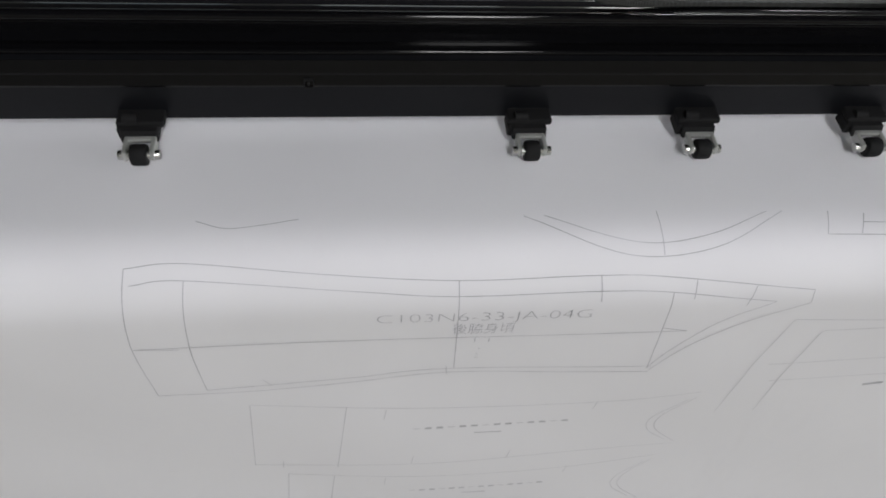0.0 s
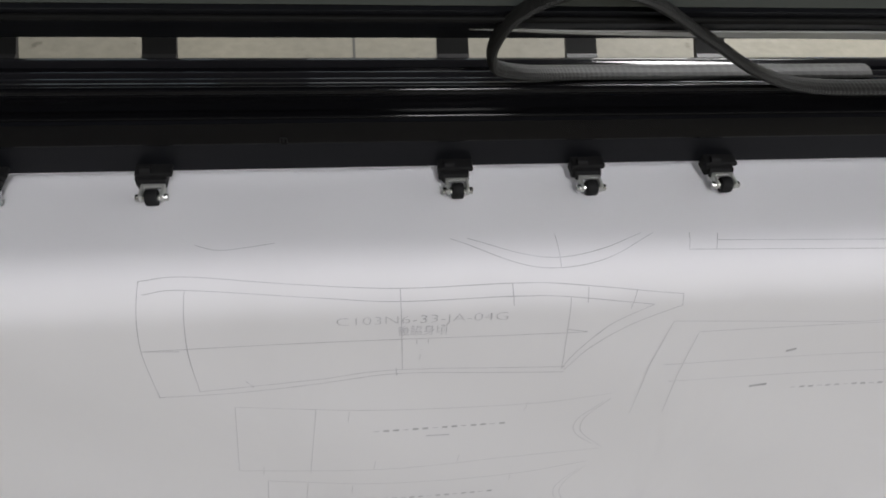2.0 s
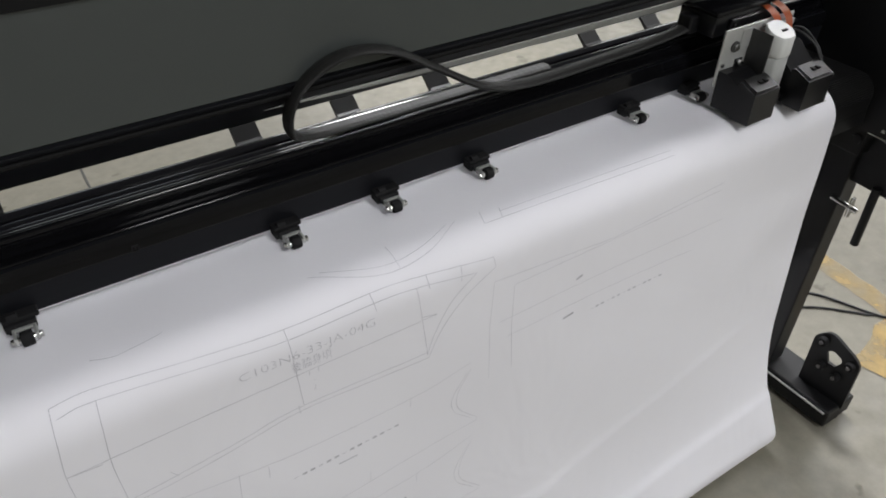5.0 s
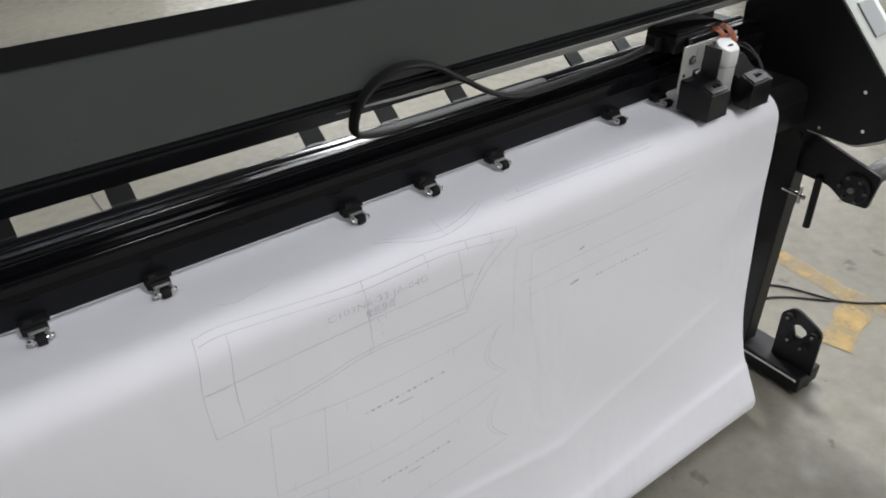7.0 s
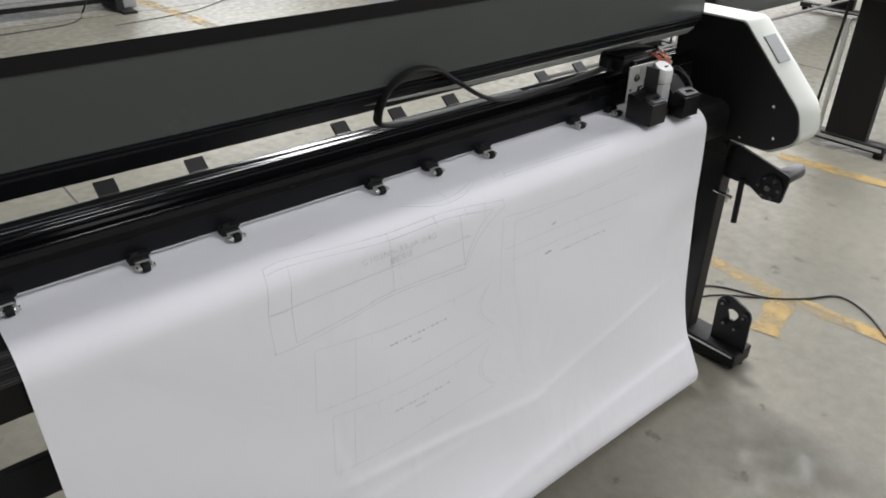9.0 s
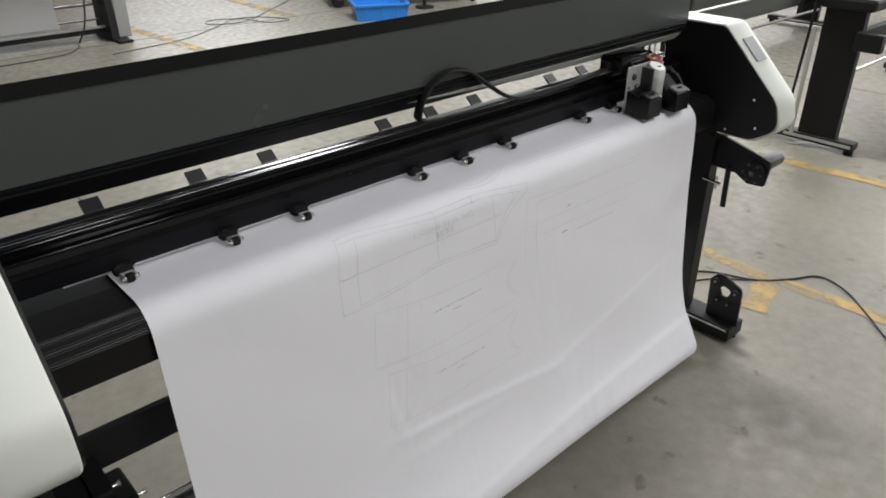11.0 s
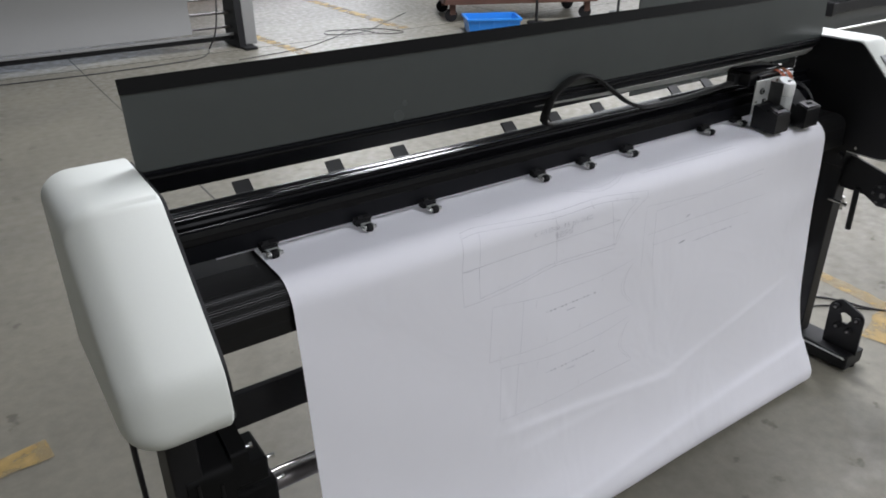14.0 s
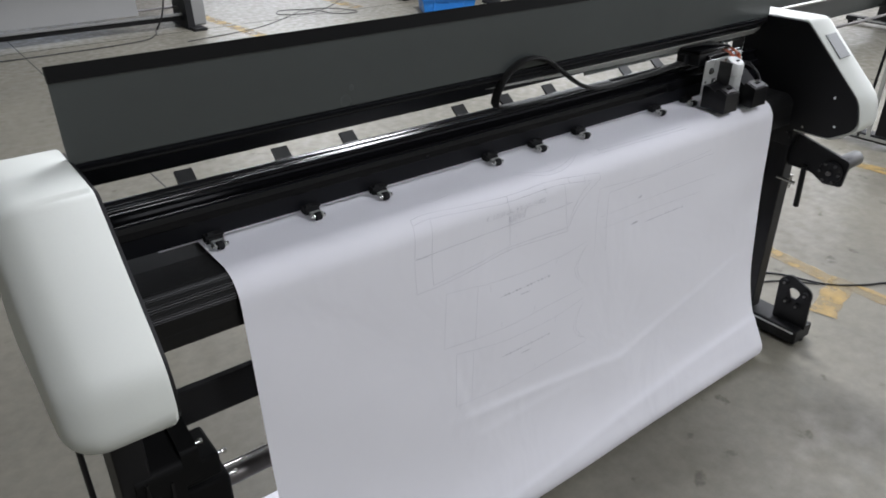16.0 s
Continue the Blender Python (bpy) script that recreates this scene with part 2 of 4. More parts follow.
# ---------------------------------------------------------------- the hall
X0, X1, Y0, Y1, H = -9.0, 12.0, -9.0, 15.0, 5.5
floor = part("floor", box(X0, X1, Y0, Y1, -0.2, 0.0), M_FLOOR)
tagged(floor, "grey polished concrete factory floor with stains and saw-cut joints", "floor", kind="structure")
for name, b in (("wall_south", (X0, X1, Y0 - 0.2, Y0, 0, H)), ("wall_west", (X0 - 0.2, X0, Y0, Y1, 0, H))):
    tagged(part(name, box(*b), M_WALL), "plain off-white plastered factory wall", "wall", kind="structure")


WINDOWS = []


def window_wall(name, along_y, at, lo, hi, centres):
    """A wall with tall openings 3.8 m wide."""
    def slab(a, b, z0, z1, bm):
        return box(at, at + 0.25, a, b, z0, z1, bm=bm) if along_y else box(a, b, at, at + 0.25, z0, z1, bm=bm)
    cuts = [lo] + [c + d for c in centres for d in (-1.9, 1.9)] + [hi]
    bm = bmesh.new()
    for i in range(0, len(cuts), 2):
        slab(cuts[i], cuts[i + 1], 0, H, bm)
    for i in range(1, len(cuts) - 1, 2):
        slab(cuts[i], cuts[i + 1], 0, 1.7, bm)
        slab(cuts[i], cuts[i + 1], 4.5, H, bm)
    tagged(part(name, bm, M_WALL), "plain off-white factory wall with tall window openings", "wall", kind="structure")
    for c in centres:
        WINDOWS.append(c)
        w = thing("window_%d" % len(WINDOWS), "unseen tall grey-framed factory window letting daylight in", "window", kind="structure")
        for d in (-1.87, -0.63, 0.63, 1.87):
            k = (at + 0.08, at + 0.14, c + d - 0.03, c + d + 0.03) if along_y else (c + d - 0.03, c + d + 0.03, at + 0.08, at + 0.14)
            part("mullion", box(*k, 1.7, 4.5), M_FRAME, w)


window_wall("wall_east", True, X1, Y0, Y1, (-5.0, 0.0, 5.0, 10.0))
# out of view; its windows are assumed, to hold the added north lamps
window_wall("wall_north", False, Y1, X0, X1, (-4.0, 1.5, 7.0))
bm = bmesh.new()
box(X0, X1, Y0, Y1, H + 0.1, H + 0.2, bm=bm)
tagged(part("ceiling", bm, M_CEIL), "dark sheet-metal factory ceiling", "ceiling", kind="structure")

for name, x0, x1, y0, y1 in (("floor_joint", 0.585, 0.593, -8.9, 14.9), ("floor_joint", -8.9, 11.9, 6.05, 6.058), ("floor_joint", 5.6, 5.608, -8.9, 14.9)):
    tagged(part(name, box(x0, x1, y0, y1, -0.01, 0.0015), M_JOINT), "thin dark saw-cut joint in the concrete floor", "floor joint", kind="structure")


LAYER = [0.002]


def paint_line(a, b, w):
    """A worn painted stripe on the floor, with ragged ends."""
    LAYER[0] += 0.0004
    a, b = Vector((*a, LAYER[0])), Vector((*b, LAYER[0]))
    d = (b - a).normalized()
    s = Vector((-d.y, d.x, 0)) * w / 2
    bm = bmesh.new()
    n = max(6, int((b - a).length / 0.05))
    rows = []
    for i in range(n + 1):
        p = a.lerp(b, i / n)
        j = 0.10 * w
        rows.append([bm.verts.new(p + s + s.normalized() * random.uniform(-j, j)), bm.verts.new(p - s + s.normalized() * random.uniform(-j, j))])
    for r, q in zip(rows, rows[1:]):
        bm.faces.new((r[0], r[1], q[1], q[0]))
    ob = part("floor_marking", bm, M_YELLOW)
    return tagged(ob, "worn yellow painted line on the concrete floor", "floor marking", "floor markings", "structure")


paint_line((2.44, 0.20), (2.40, -0.16), 0.075)
paint_line((2.405, -0.14), (2.45, -0.75), 0.075)
paint_line((2.13, -0.255), (2.40, -0.19), 0.10)
paint_line((3.74, 0.55), (3.86, -0.60), 0.09)
paint_line((-1.4, 0.74), (-0.46, 0.85), 0.09)
paint_line((2.62, 4.3), (2.44, 6.8), 0.12)
paint_line((4.02, 6.1), (4.08, 8.9), 0.15)
paint_line((1.15, 1.3), (1.6, 0.75), 0.09)

# ---------------------------------------------------------------- the plotter
XL, XR = -0.21, 1.83
ROLLERS = (0.0, 0.206, 0.369, 0.687, 0.836, 0.992, 1.303, 1.448, 1.655)
plotter = thing("garment_plotter", "long black inkjet garment plotter with white end covers, lid raised", "plotter")

# guide beam
part("beam_front_panel", prism([(0.030, 0.886), (0.034, 0.886), (0.044, 0.950), (0.030, 0.946)], XL, XR), M_PANEL, plotter, "satin black front panel of the beam")
def ribbed(y0, y1, z, n, depth):
    """Points across a face with n rounded ridges, from y0 to y1."""
    out = []
    w = (y1 - y0) / n
    for i in range(n):
        out += [(y0 + w * (i + f), z - depth * (1 - math.sin(math.pi * f)) if 0 < f < 1 else z - depth) for f in (0.0, 0.12, 0.3, 0.5, 0.7, 0.88)]
    return out + [(y1, z - depth)]


beam = part("guide_beam", prism([(0.036, 0.950), (0.042, 0.952), (0.040, 0.957), (0.047, 0.960), (0.045, 0.970), (0.048, 0.975), (0.055, 0.977), (0.061, 0.975), (0.063, 0.966), (0.067, 0.9645)]
                                + ribbed(0.070, 0.094, 0.9680, 2, 0.0016) + [(0.096, 0.963)] + ribbed(0.098, 0.116, 0.9700, 1, 0.0022) + [(0.119, 0.966), (0.117, 0.948), (0.040, 0.942)], XL, XR),
            M_GLOSS, plotter, "glossy black extruded guide beam with long ridges", smooth=True)
part("panel_cap", prism([(0.0298, 0.9215), (0.0272, 0.9225), (0.0268, 0.9245), (0.0284, 0.9340), (0.0270, 0.9352), (0.0272, 0.9372), (0.0298, 0.9475)], XL, XR), M_GLOSS, beam)
part("edge_strip", box(-0.10, 1.72, 0.0362, 0.0382, 0.8795, 0.8870), M_PAPER, plotter, "thin white strip along the beam")
part("panel_bead", cyl((XL, 0.0385, 0.9485), (XR, 0.0385, 0.9485), 0.0030, 12), M_GLOSS, plotter, smooth=True)
part("guide_rail", cyl((XL, 0.046, 0.976), (XR, 0.046, 0.976), 0.0045, 12), M_GLOSS, plotter, smooth=True)
bm = bmesh.new()
for x0, x1, z0, z1 in ((0.501, 0.509, 0.930, 0.931), (0.501, 0.509, 0.922, 0.923), (0.501, 0.502, 0.923, 0.930), (0.508, 0.509, 0.923, 0.930), (0.5042, 0.5058, 0.9248, 0.9282)):
    box(x0, x1, 0.0255, 0.0290, z0, z1, bm=bm)
part("beam_label", bm, M_RUBBER, plotter, "tiny dark grey square mark")

# platen and curved apron
ap = [(0.20, 0.865), (0.012, 0.865)]
for i in range(26):
    ap += [(0.010 - 0.0033 * i, 0.865), (0.0092 - 0.0033 * i, 0.8658), (0.0079 - 0.0033 * i, 0.8658)]
for i in range(1, 41):
    a, r = math.pi / 2 * i / 40, 0.0370 + (0.0009 if i % 3 else 0.0)
    ap.append((-0.076 - r * math.sin(a), 0.828 + r * math.cos(a)))
ap += [(-0.1135, 0.800), (-0.1140, 0.797), (-0.116, 0.772)]
part("platen", prism(ap + [(-0.110, 0.772), (-0.108, 0.82), (-0.07, 0.858), (0.20, 0.858)], XL, XR), M_SATIN, plotter, "finely ribbed satin black platen with a rounded front apron")
part("cross_bar", box(XL - 0.03, XR + 0.06, -0.030, -0.012, 0.530, 0.612, 0.002), M_BLACK, plotter)
part("back_bar", box(XL - 0.03, XR + 0.06, 0.10, 0.15, 0.76, 0.86, 0.004), M_BLACK, plotter)

# belt pulley by the right end plate
pulley = part("pulley_bracket", prism([(0.125, 0.96), (0.125, 1.015), (0.145, 1.030), (0.185, 1.030), (0.185, 0.96)], 1.745, 1.750), M_BLACK, plotter)
part("bracket_flange", box(1.745, 1.826, 0.120, 0.190, 0.957, 0.961), M_BLACK, pulley)
part("belt_pulley", cyl((1.752, 0.155, 1.000), (1.772, 0.155, 1.000), 0.020, 24, bevel=0.003), M_MOTOR, pulley, "grey belt pulley", smooth=True)
part("sensor_wire", tube(spline([(1.70, 0.13, 0.975), (1.735, 0.15, 1.012), (1.785, 0.17, 1.025), (1.828, 0.15, 1.000)]), 0.0025, 6), M_WIRE, pulley, smooth=True)

# pinch rollers with release tabs
def pinch_roller(x):
    z = 0.8835
    bm = box(x - 0.019, x + 0.019, 0.015, 0.034, z + 0.006, z + 0.012, 0.002)
    cyl((x - 0.013, 0.020, z + 0.012), (x - 0.002, 0.020, z + 0.012), 0.0045, 12, bm=bm)
    prism([(0.032, z - 0.001), (0.032, z + 0.009), (0.010, z + 0.008), (0.006, z - 0.001)], x - 0.016, x + 0.014, bm, 0.002)
    box(x - 0.019, x - 0.012, 0.012, 0.032, z - 0.004, z + 0.008, 0.002, bm)
    arm = part("pinch_arm", bm, M_RUBBER, plotter)
    bm = box(x - 0.0125, x - 0.0088, -0.010, 0.010, z - 0.005, z + 0.004, 0.001)
    box(x + 0.0088, x + 0.0125, -0.010, 0.010, z - 0.005, z + 0.004, 0.001, bm)
    box(x - 0.0120, x + 0.0120, 0.004, 0.010, z + 0.001, z + 0.004, 0.001, bm)
    part("axle_fork", bm, M_PLATE, arm, "grey metal fork")
    part("axle", cyl((x - 0.0165, -0.006, z - 0.002), (x + 0.0165, -0.006, z - 0.002), 0.0040, 12, bevel=0.001), M_STEEL, arm, "bright steel axle", smooth=True)
    part("rubber_wheel", cyl((x - 0.0065, -0.006, z - 0.002), (x + 0.0065, -0.006, z - 0.002), 0.0088, 24, bevel=0.002), M_RUBBER, arm, smooth=True)
    tab = prism([(0.119, 0.962), (0.119, 0.957), (0.134, 0.957), (0.156, 0.976), (0.154, 0.980), (0.131, 0.963)], x - 0.014, x + 0.022)
    part("release_tab", tab, M_SATIN, plotter)


for x in ROLLERS:
    pinch_roller(x)

# end covers
COVER = [(0.10, 1.090), (-0.118, 1.090), (-0.325, 0.885), (-0.345, 0.800), (-0.265, 0.752), (0.10, 0.752)]


def end_cover(inner, width, outline, soft):
    """A shell that rounds off towards its outer side over a depth of soft."""
    out = rounded(outline, [0.01, 0.035, 0.09, 0.05, 0.06, 0.01])
    cy, cz = -0.10, 0.92
    bm = bmesh.new()
    rings = []
    steps = [(0.0, 0.004), (0.03, 0.0), (1 - soft / abs(width), 0.0)]
    steps += [(1 - (soft - soft * math.sin(a)) / abs(width), 0.88 * soft * (1 - math.cos(a))) for a in (math.pi / 2 * i / 9 for i in range(1, 10))]
    for f, inset in steps:
        ring = []
        for y, z in out:
            d = Vector((y - cy, z - cz))
            d = d * (1 - inset / max(d.length, 0.06))
            ring.append(bm.verts.new((inner + width * f, cy + d.x, cz + d.y)))
        rings.append(ring)
    n = len(out)
    for p, q in zip(rings, rings[1:]):
        for i in range(n):
            bm.faces.new((p[i], p[(i + 1) % n], q[(i + 1) % n], q[i]))
    bm.faces.new(rings[0][::-1])
    bm.faces.new(rings[-1])
    part("end_cover", bm, M_WHITE, plotter, "smooth white end cover", smooth=True)
    small = [(cy + (y - cy) * 0.968, cz + (z - cz) * 0.960) for y, z in out]
    k = -1 if width > 0 else 1
    part("end_plate", prism(small, inner + k * 0.006, inner + k * 0.001), M_BLACK, plotter, "flat black end plate")


end_cover(XL, -0.147, COVER, 0.056)
end_cover(XR, 0.135, [(y + 0.018 if y < 0 else y, z) for y, z in COVER], 0.040)
bm = box(-0.030, 0.030, -0.042, 0.042, -0.002, 0.0018, 0.0015)
bmesh.ops.transform(bm, matrix=Matrix.Translation((XR + 0.056, -0.175, 1.0195)) @ pose(0, 0, 0, 44.7), verts=bm.verts)
part("control_screen", bm, M_SCREEN, plotter, "small grey control screen")
for y, z in ((-0.255, 0.80), (-0.16, 0.775), (-0.235, 0.885), (-0.05, 0.785)):
    part("screw_head", cyl((XR - 0.011, y, z), (XR - 0.005, y, z), 0.0042, 10), M_STEEL, plotter)

# lid
lid = part("lid", prism([(0.030, 1.080), (0.034, 1.076), (0.042, 1.212), (0.038, 1.213)], XL, XR), M_LID, plotter, "raised smoked dark grey lid")
# white wedge standing in for the reflection on the hinge bar, widening to the right
bm = bmesh.new()
rows = []
for x, f in ((0.66, 0.02), (0.80, 0.30), (1.00, 0.75), (1.20, 1.0), (XR - 0.004, 1.0)):
    y0, z0 = 0.0480 + (0.006 if f < 0.1 else 0.0), 1.0440
    y1, z1 = y0 + 0.0208 * f, z0 - 0.0215 * f
    rows.append([bm.verts.new((x, y, z)) for y, z in ((y0, z0), (y1, z1), (y1 - 0.002, z1 - 0.001), (y0 - 0.002, z0 - 0.001))])
for p, q in zip(rows, rows[1:]):
    for i in range(4):
        bm.faces.new((p[i], p[(i + 1) % 4], q[(i + 1) % 4], q[i]))
bm.faces.new(rows[0][::-1])
bm.faces.new(rows[-1])
part("hinge_sheen", bm, M_CAP, lid, "pale reflection under the hinge, built as a white strip")
part("lid_top_edge", prism([(0.034, 1.212), (0.046, 1.210), (0.052, 1.234), (0.040, 1.237)], XL, XR), M_TAB, lid)
part("lid_hinge_bar", prism([(0.072, 1.020), (0.082, 1.021), (0.060, 1.056), (0.036, 1.080), (0.028, 1.076), (0.034, 1.061)], XL + 0.005, XR), M_PANEL, lid)
part("lid_bead", cyl((XL, 0.030, 1.066), (XR, 0.030, 1.066), 0.0035, 10), M_TAB, lid, smooth=True)

# stand
def leg(x0, x1):
    l = part("leg", box(x0, x1, -0.120, -0.010, 0.07, 0.80, 0.004), M_BLACK, plotter)
    part("foot", box(x0 - 0.005, x1 + 0.045, -0.30, 0.34, 0.012, 0.065, 0.005), M_BLACK, plotter)
    # white sliver in place of the light glinting along the foot's edge
    part("foot_glint", box(x0 - 0.0075, x0 - 0.0052, -0.29, 0.33, 0.052, 0.057), M_CAP, plotter)
    for y in (-0.275, 0.315):
        part("foot_pad", cyl((x1 + 0.01, y, 0.0), (x1 + 0.01, y, 0.014), 0.022, 16), M_RUBBER, plotter)
    part("gusset", box(x0 - 0.02, x1 + 0.01, -0.13, 0.10, 0.70, 0.858, 0.004), M_BLACK, plotter)


leg(1.848, 1.903)
leg(-0.285, -0.23)
for x in (1.888, -0.29):
    ring = rounded([(-0.185, 0.060), (-0.180, 0.210), (-0.212, 0.246), (-0.300, 0.210), (-0.305, 0.060)], [0.0, 0.03, 0.03, 0.035, 0.0], 8)
    hy, hz = -0.240, 0.178
    hole = []
    for y, z in ring:
        a = math.atan2(z - hz, y - hy)
        hole.append((hy + 0.021 * math.cos(a), hz + 0.021 * math.sin(a)))
    bm = bmesh.new()
    vs = [[bm.verts.new((xx, y, z)) for y, z in o] for xx, o in ((x - 0.004, ring), (x + 0.004, ring), (x + 0.004, hole), (x - 0.004, hole))]
    n = len(ring)
    for k in range(4):
        p, q = vs[k], vs[(k + 1) % 4]
        for i in range(n):
            bm.faces.new((p[i], p[(i + 1) % n], q[(i + 1) % n], q[i]))
    rack = part("roll_bracket", bm, M_BLACK, plotter, "black steel roll bracket with guide wheels")
    for y, z in ((-0.205, 0.212), (-0.282, 0.192), (-0.222, 0.145), (-0.262, 0.140)):
        part("guide_wheel", cyl((x - 0.018, y, z), (x + 0.006, y, z), 0.0115, 16, bevel=0.002), M_RUBBER, rack, smooth=True)
        part("wheel_pin", cyl((x - 0.022, y, z), (x - 0.017, y, z), 0.0045, 10), M_ROD, rack)

# feed arm with its motor
AX = 1.872
arm = part("feed_arm", prism(rounded([(-0.02, 0.715), (-0.02, 0.63), (-0.20, 0.625), (-0.245, 0.600), (-0.300, 0.605), (-0.310, 0.690), (-0.14, 0.735)], [0, 0, 0.03, 0.02, 0.008, 0.012, 0.03]), AX - 0.006, AX + 0.004), M_BLACK, plotter)
part("hub", cyl((AX - 0.022, -0.262, 0.645), (AX - 0.004, -0.262, 0.645), 0.036, 28, bevel=0.003), M_BLACK, arm, smooth=True)
for i in range(6):
    a = 2 * math.pi * i / 6
    part("hub_screw", cyl((AX - 0.027, -0.262 + 0.030 * math.cos(a), 0.645 + 0.030 * math.sin(a)), (AX - 0.021, -0.262 + 0.030 * math.cos(a), 0.645 + 0.030 * math.sin(a)), 0.0045, 10), M_MOTOR, arm)
part("hub_bolt", cyl((AX - 0.030, -0.262, 0.645), (AX - 0.021, -0.262, 0.645), 0.008, 6), M_ROD, arm)
part("motor", cyl((AX + 0.004, -0.270, 0.665), (AX + 0.125, -0.270, 0.665), 0.025, 24, bevel=0.004), M_MOTOR, arm, "cylindrical grey metal motor", smooth=True)
part("handle_rod", cyl((AX - 0.012, -0.178, 0.64), (AX - 0.012, -0.182, 0.500), 0.009, 12), M_BLACK, plotter, smooth=True)
bm = cyl((1.845, -0.105, 0.585), (1.845, -0.165, 0.580), 0.006, 10)
cyl((1.845, -0.150, 0.56), (1.845, -0.150, 0.605), 0.005, 10, bm=bm)
part("wing_bolt", bm, M_STEEL, plotter, smooth=True)
part("clamp_knob", cyl((1.82, -0.115, 0.735), (1.85, -0.115, 0.735), 0.010, 12), M_BLACK, plotter, smooth=True)

# take-up drive by the other leg
drive = part("takeup_drive", prism(rounded([(-0.125, 0.30), (-0.125, 0.53), (-0.02, 0.56), (0.02, 0.53), (0.02, 0.30)], [0.01, 0.02, 0.02, 0.01, 0.01]), -0.262, -0.175), M_TAB, plotter, "black plastic take-up drive housing")
part("drive_rib", box(-0.246, -0.240, -0.1285, -0.1245, 0.31, 0.52, 0.001), M_SATIN, drive)
part("drive_rib", box(-0.204, -0.198, -0.1285, -0.1245, 0.31, 0.50, 0.001), M_SATIN, drive)
part("drive_cover", prism(rounded([(-0.115, 0.46), (-0.115, 0.545), (-0.01, 0.575), (-0.01, 0.46)], 0.01), -0.174, -0.140), M_TAB, drive)
part("drive_block", box(-0.174, -0.100, -0.105, -0.005, 0.445, 0.500, 0.006), M_TAB, drive)
part("drive_block", box(-0.174, -0.085, -0.100, 0.00, 0.345, 0.430, 0.006), M_TAB, drive)
for x, y, z in ((-0.140, -0.075, 0.520), (-0.100, -0.080, 0.478), (-0.085, -0.080, 0.412), (-0.085, -0.055, 0.372)):
    b = part("drive_bolt", cyl((x, y, z), (x + 0.016, y, z), 0.0040, 10), M_STEEL, drive, smooth=True)
    part("bolt_head", cyl((x + 0.014, y, z), (x + 0.020, y, z), 0.0062, 6), M_STEEL, b)
part("takeup_rod", cyl((-0.15, -0.05, 0.375), (1.84, -0.05, 0.375), 0.019, 20), M_ROD, plotter, "dull grey steel take-up tube", smooth=True)
part("thin_rod", cyl((-0.15, -0.062, 0.420), (1.84, -0.062, 0.420), 0.005, 12), M_STEEL, plotter, "thin bright steel rod", smooth=True)
bm = tube(spline([(-0.315, 0.04, 0.76), (-0.318, 0.03, 0.5), (-0.316, 0.02, 0.25), (-0.31, 0.03, 0.02)]), 0.006)
part("power_cable", bm, M_WIRE, plotter, smooth=True)

# ---------------------------------------------------------------- carriage
CX = 1.52
carriage = thing("print_carriage", "steel print carriage with white pen holder between two black ink cartridges", "print carriage")
top = part("slider_box", box(CX - 0.088, CX + 0.050, -0.012, 0.066, 0.990, 1.028, 0.006), M_HEAD, carriage, "glossy black slider box", smooth=True)
part("slider_lid", box(CX - 0.092, CX + 0.054, -0.016, 0.070, 1.026, 1.036, 0.004), M_GLOSS, top, smooth=True)
part("slider_step", box(CX - 0.058, CX + 0.050, -0.020, -0.0125, 0.992, 1.020, 0.002), M_HEAD, top)
for x in (CX - 0.050, CX + 0.042):
    part("box_screw", cyl((x, -0.0215, 1.012), (x, -0.0195, 1.012), 0.0035, 10), M_STEEL, top)
plate = part("mounting_plate", box(CX - 0.086, CX + 0.086, -0.034, -0.030, 0.915, 1.012, 0.0015), M_PLATE, carriage, "brushed steel mounting plate")
part("plate_tongue", box(CX - 0.044, CX - 0.018, -0.0355, -0.0342, 0.972, 1.006, 0.0005), M_PLATE, plate)
part("plate_washer", cyl((CX - 0.056, -0.0375, 0.980), (CX - 0.056, -0.0335, 0.980), 0.0095, 20, bevel=0.001), M_MOTOR, plate, smooth=True)
part("plate_nut", cyl((CX - 0.056, -0.041, 0.980), (CX - 0.056, -0.037, 0.980), 0.0055, 6), M_STEEL, plate)
part("plate_slot", box(CX - 0.046, CX - 0.028, -0.0356, -0.0338, 0.940, 0.956), M_BLACK, plate)
part("slot_bolt", cyl((CX - 0.037, -0.042, 0.949), (CX - 0.037, -0.034, 0.949), 0.0050, 6), M_STEEL, plate)
for x, z in ((CX - 0.078, 0.925), (CX - 0.078, 0.952), (CX + 0.078, 0.925), (CX + 0.078, 1.003), (CX + 0.022, 1.003), (CX + 0.006, 1.003)):
    part("plate_screw", cyl((x, -0.0375, z), (x, -0.0335, z), 0.0036, 10), M_STEEL, plate)
part("flange_strip", box(CX + 0.014, CX + 0.082, -0.0405, -0.0342, 0.992, 1.003, 0.001), M_PLATE, plate)


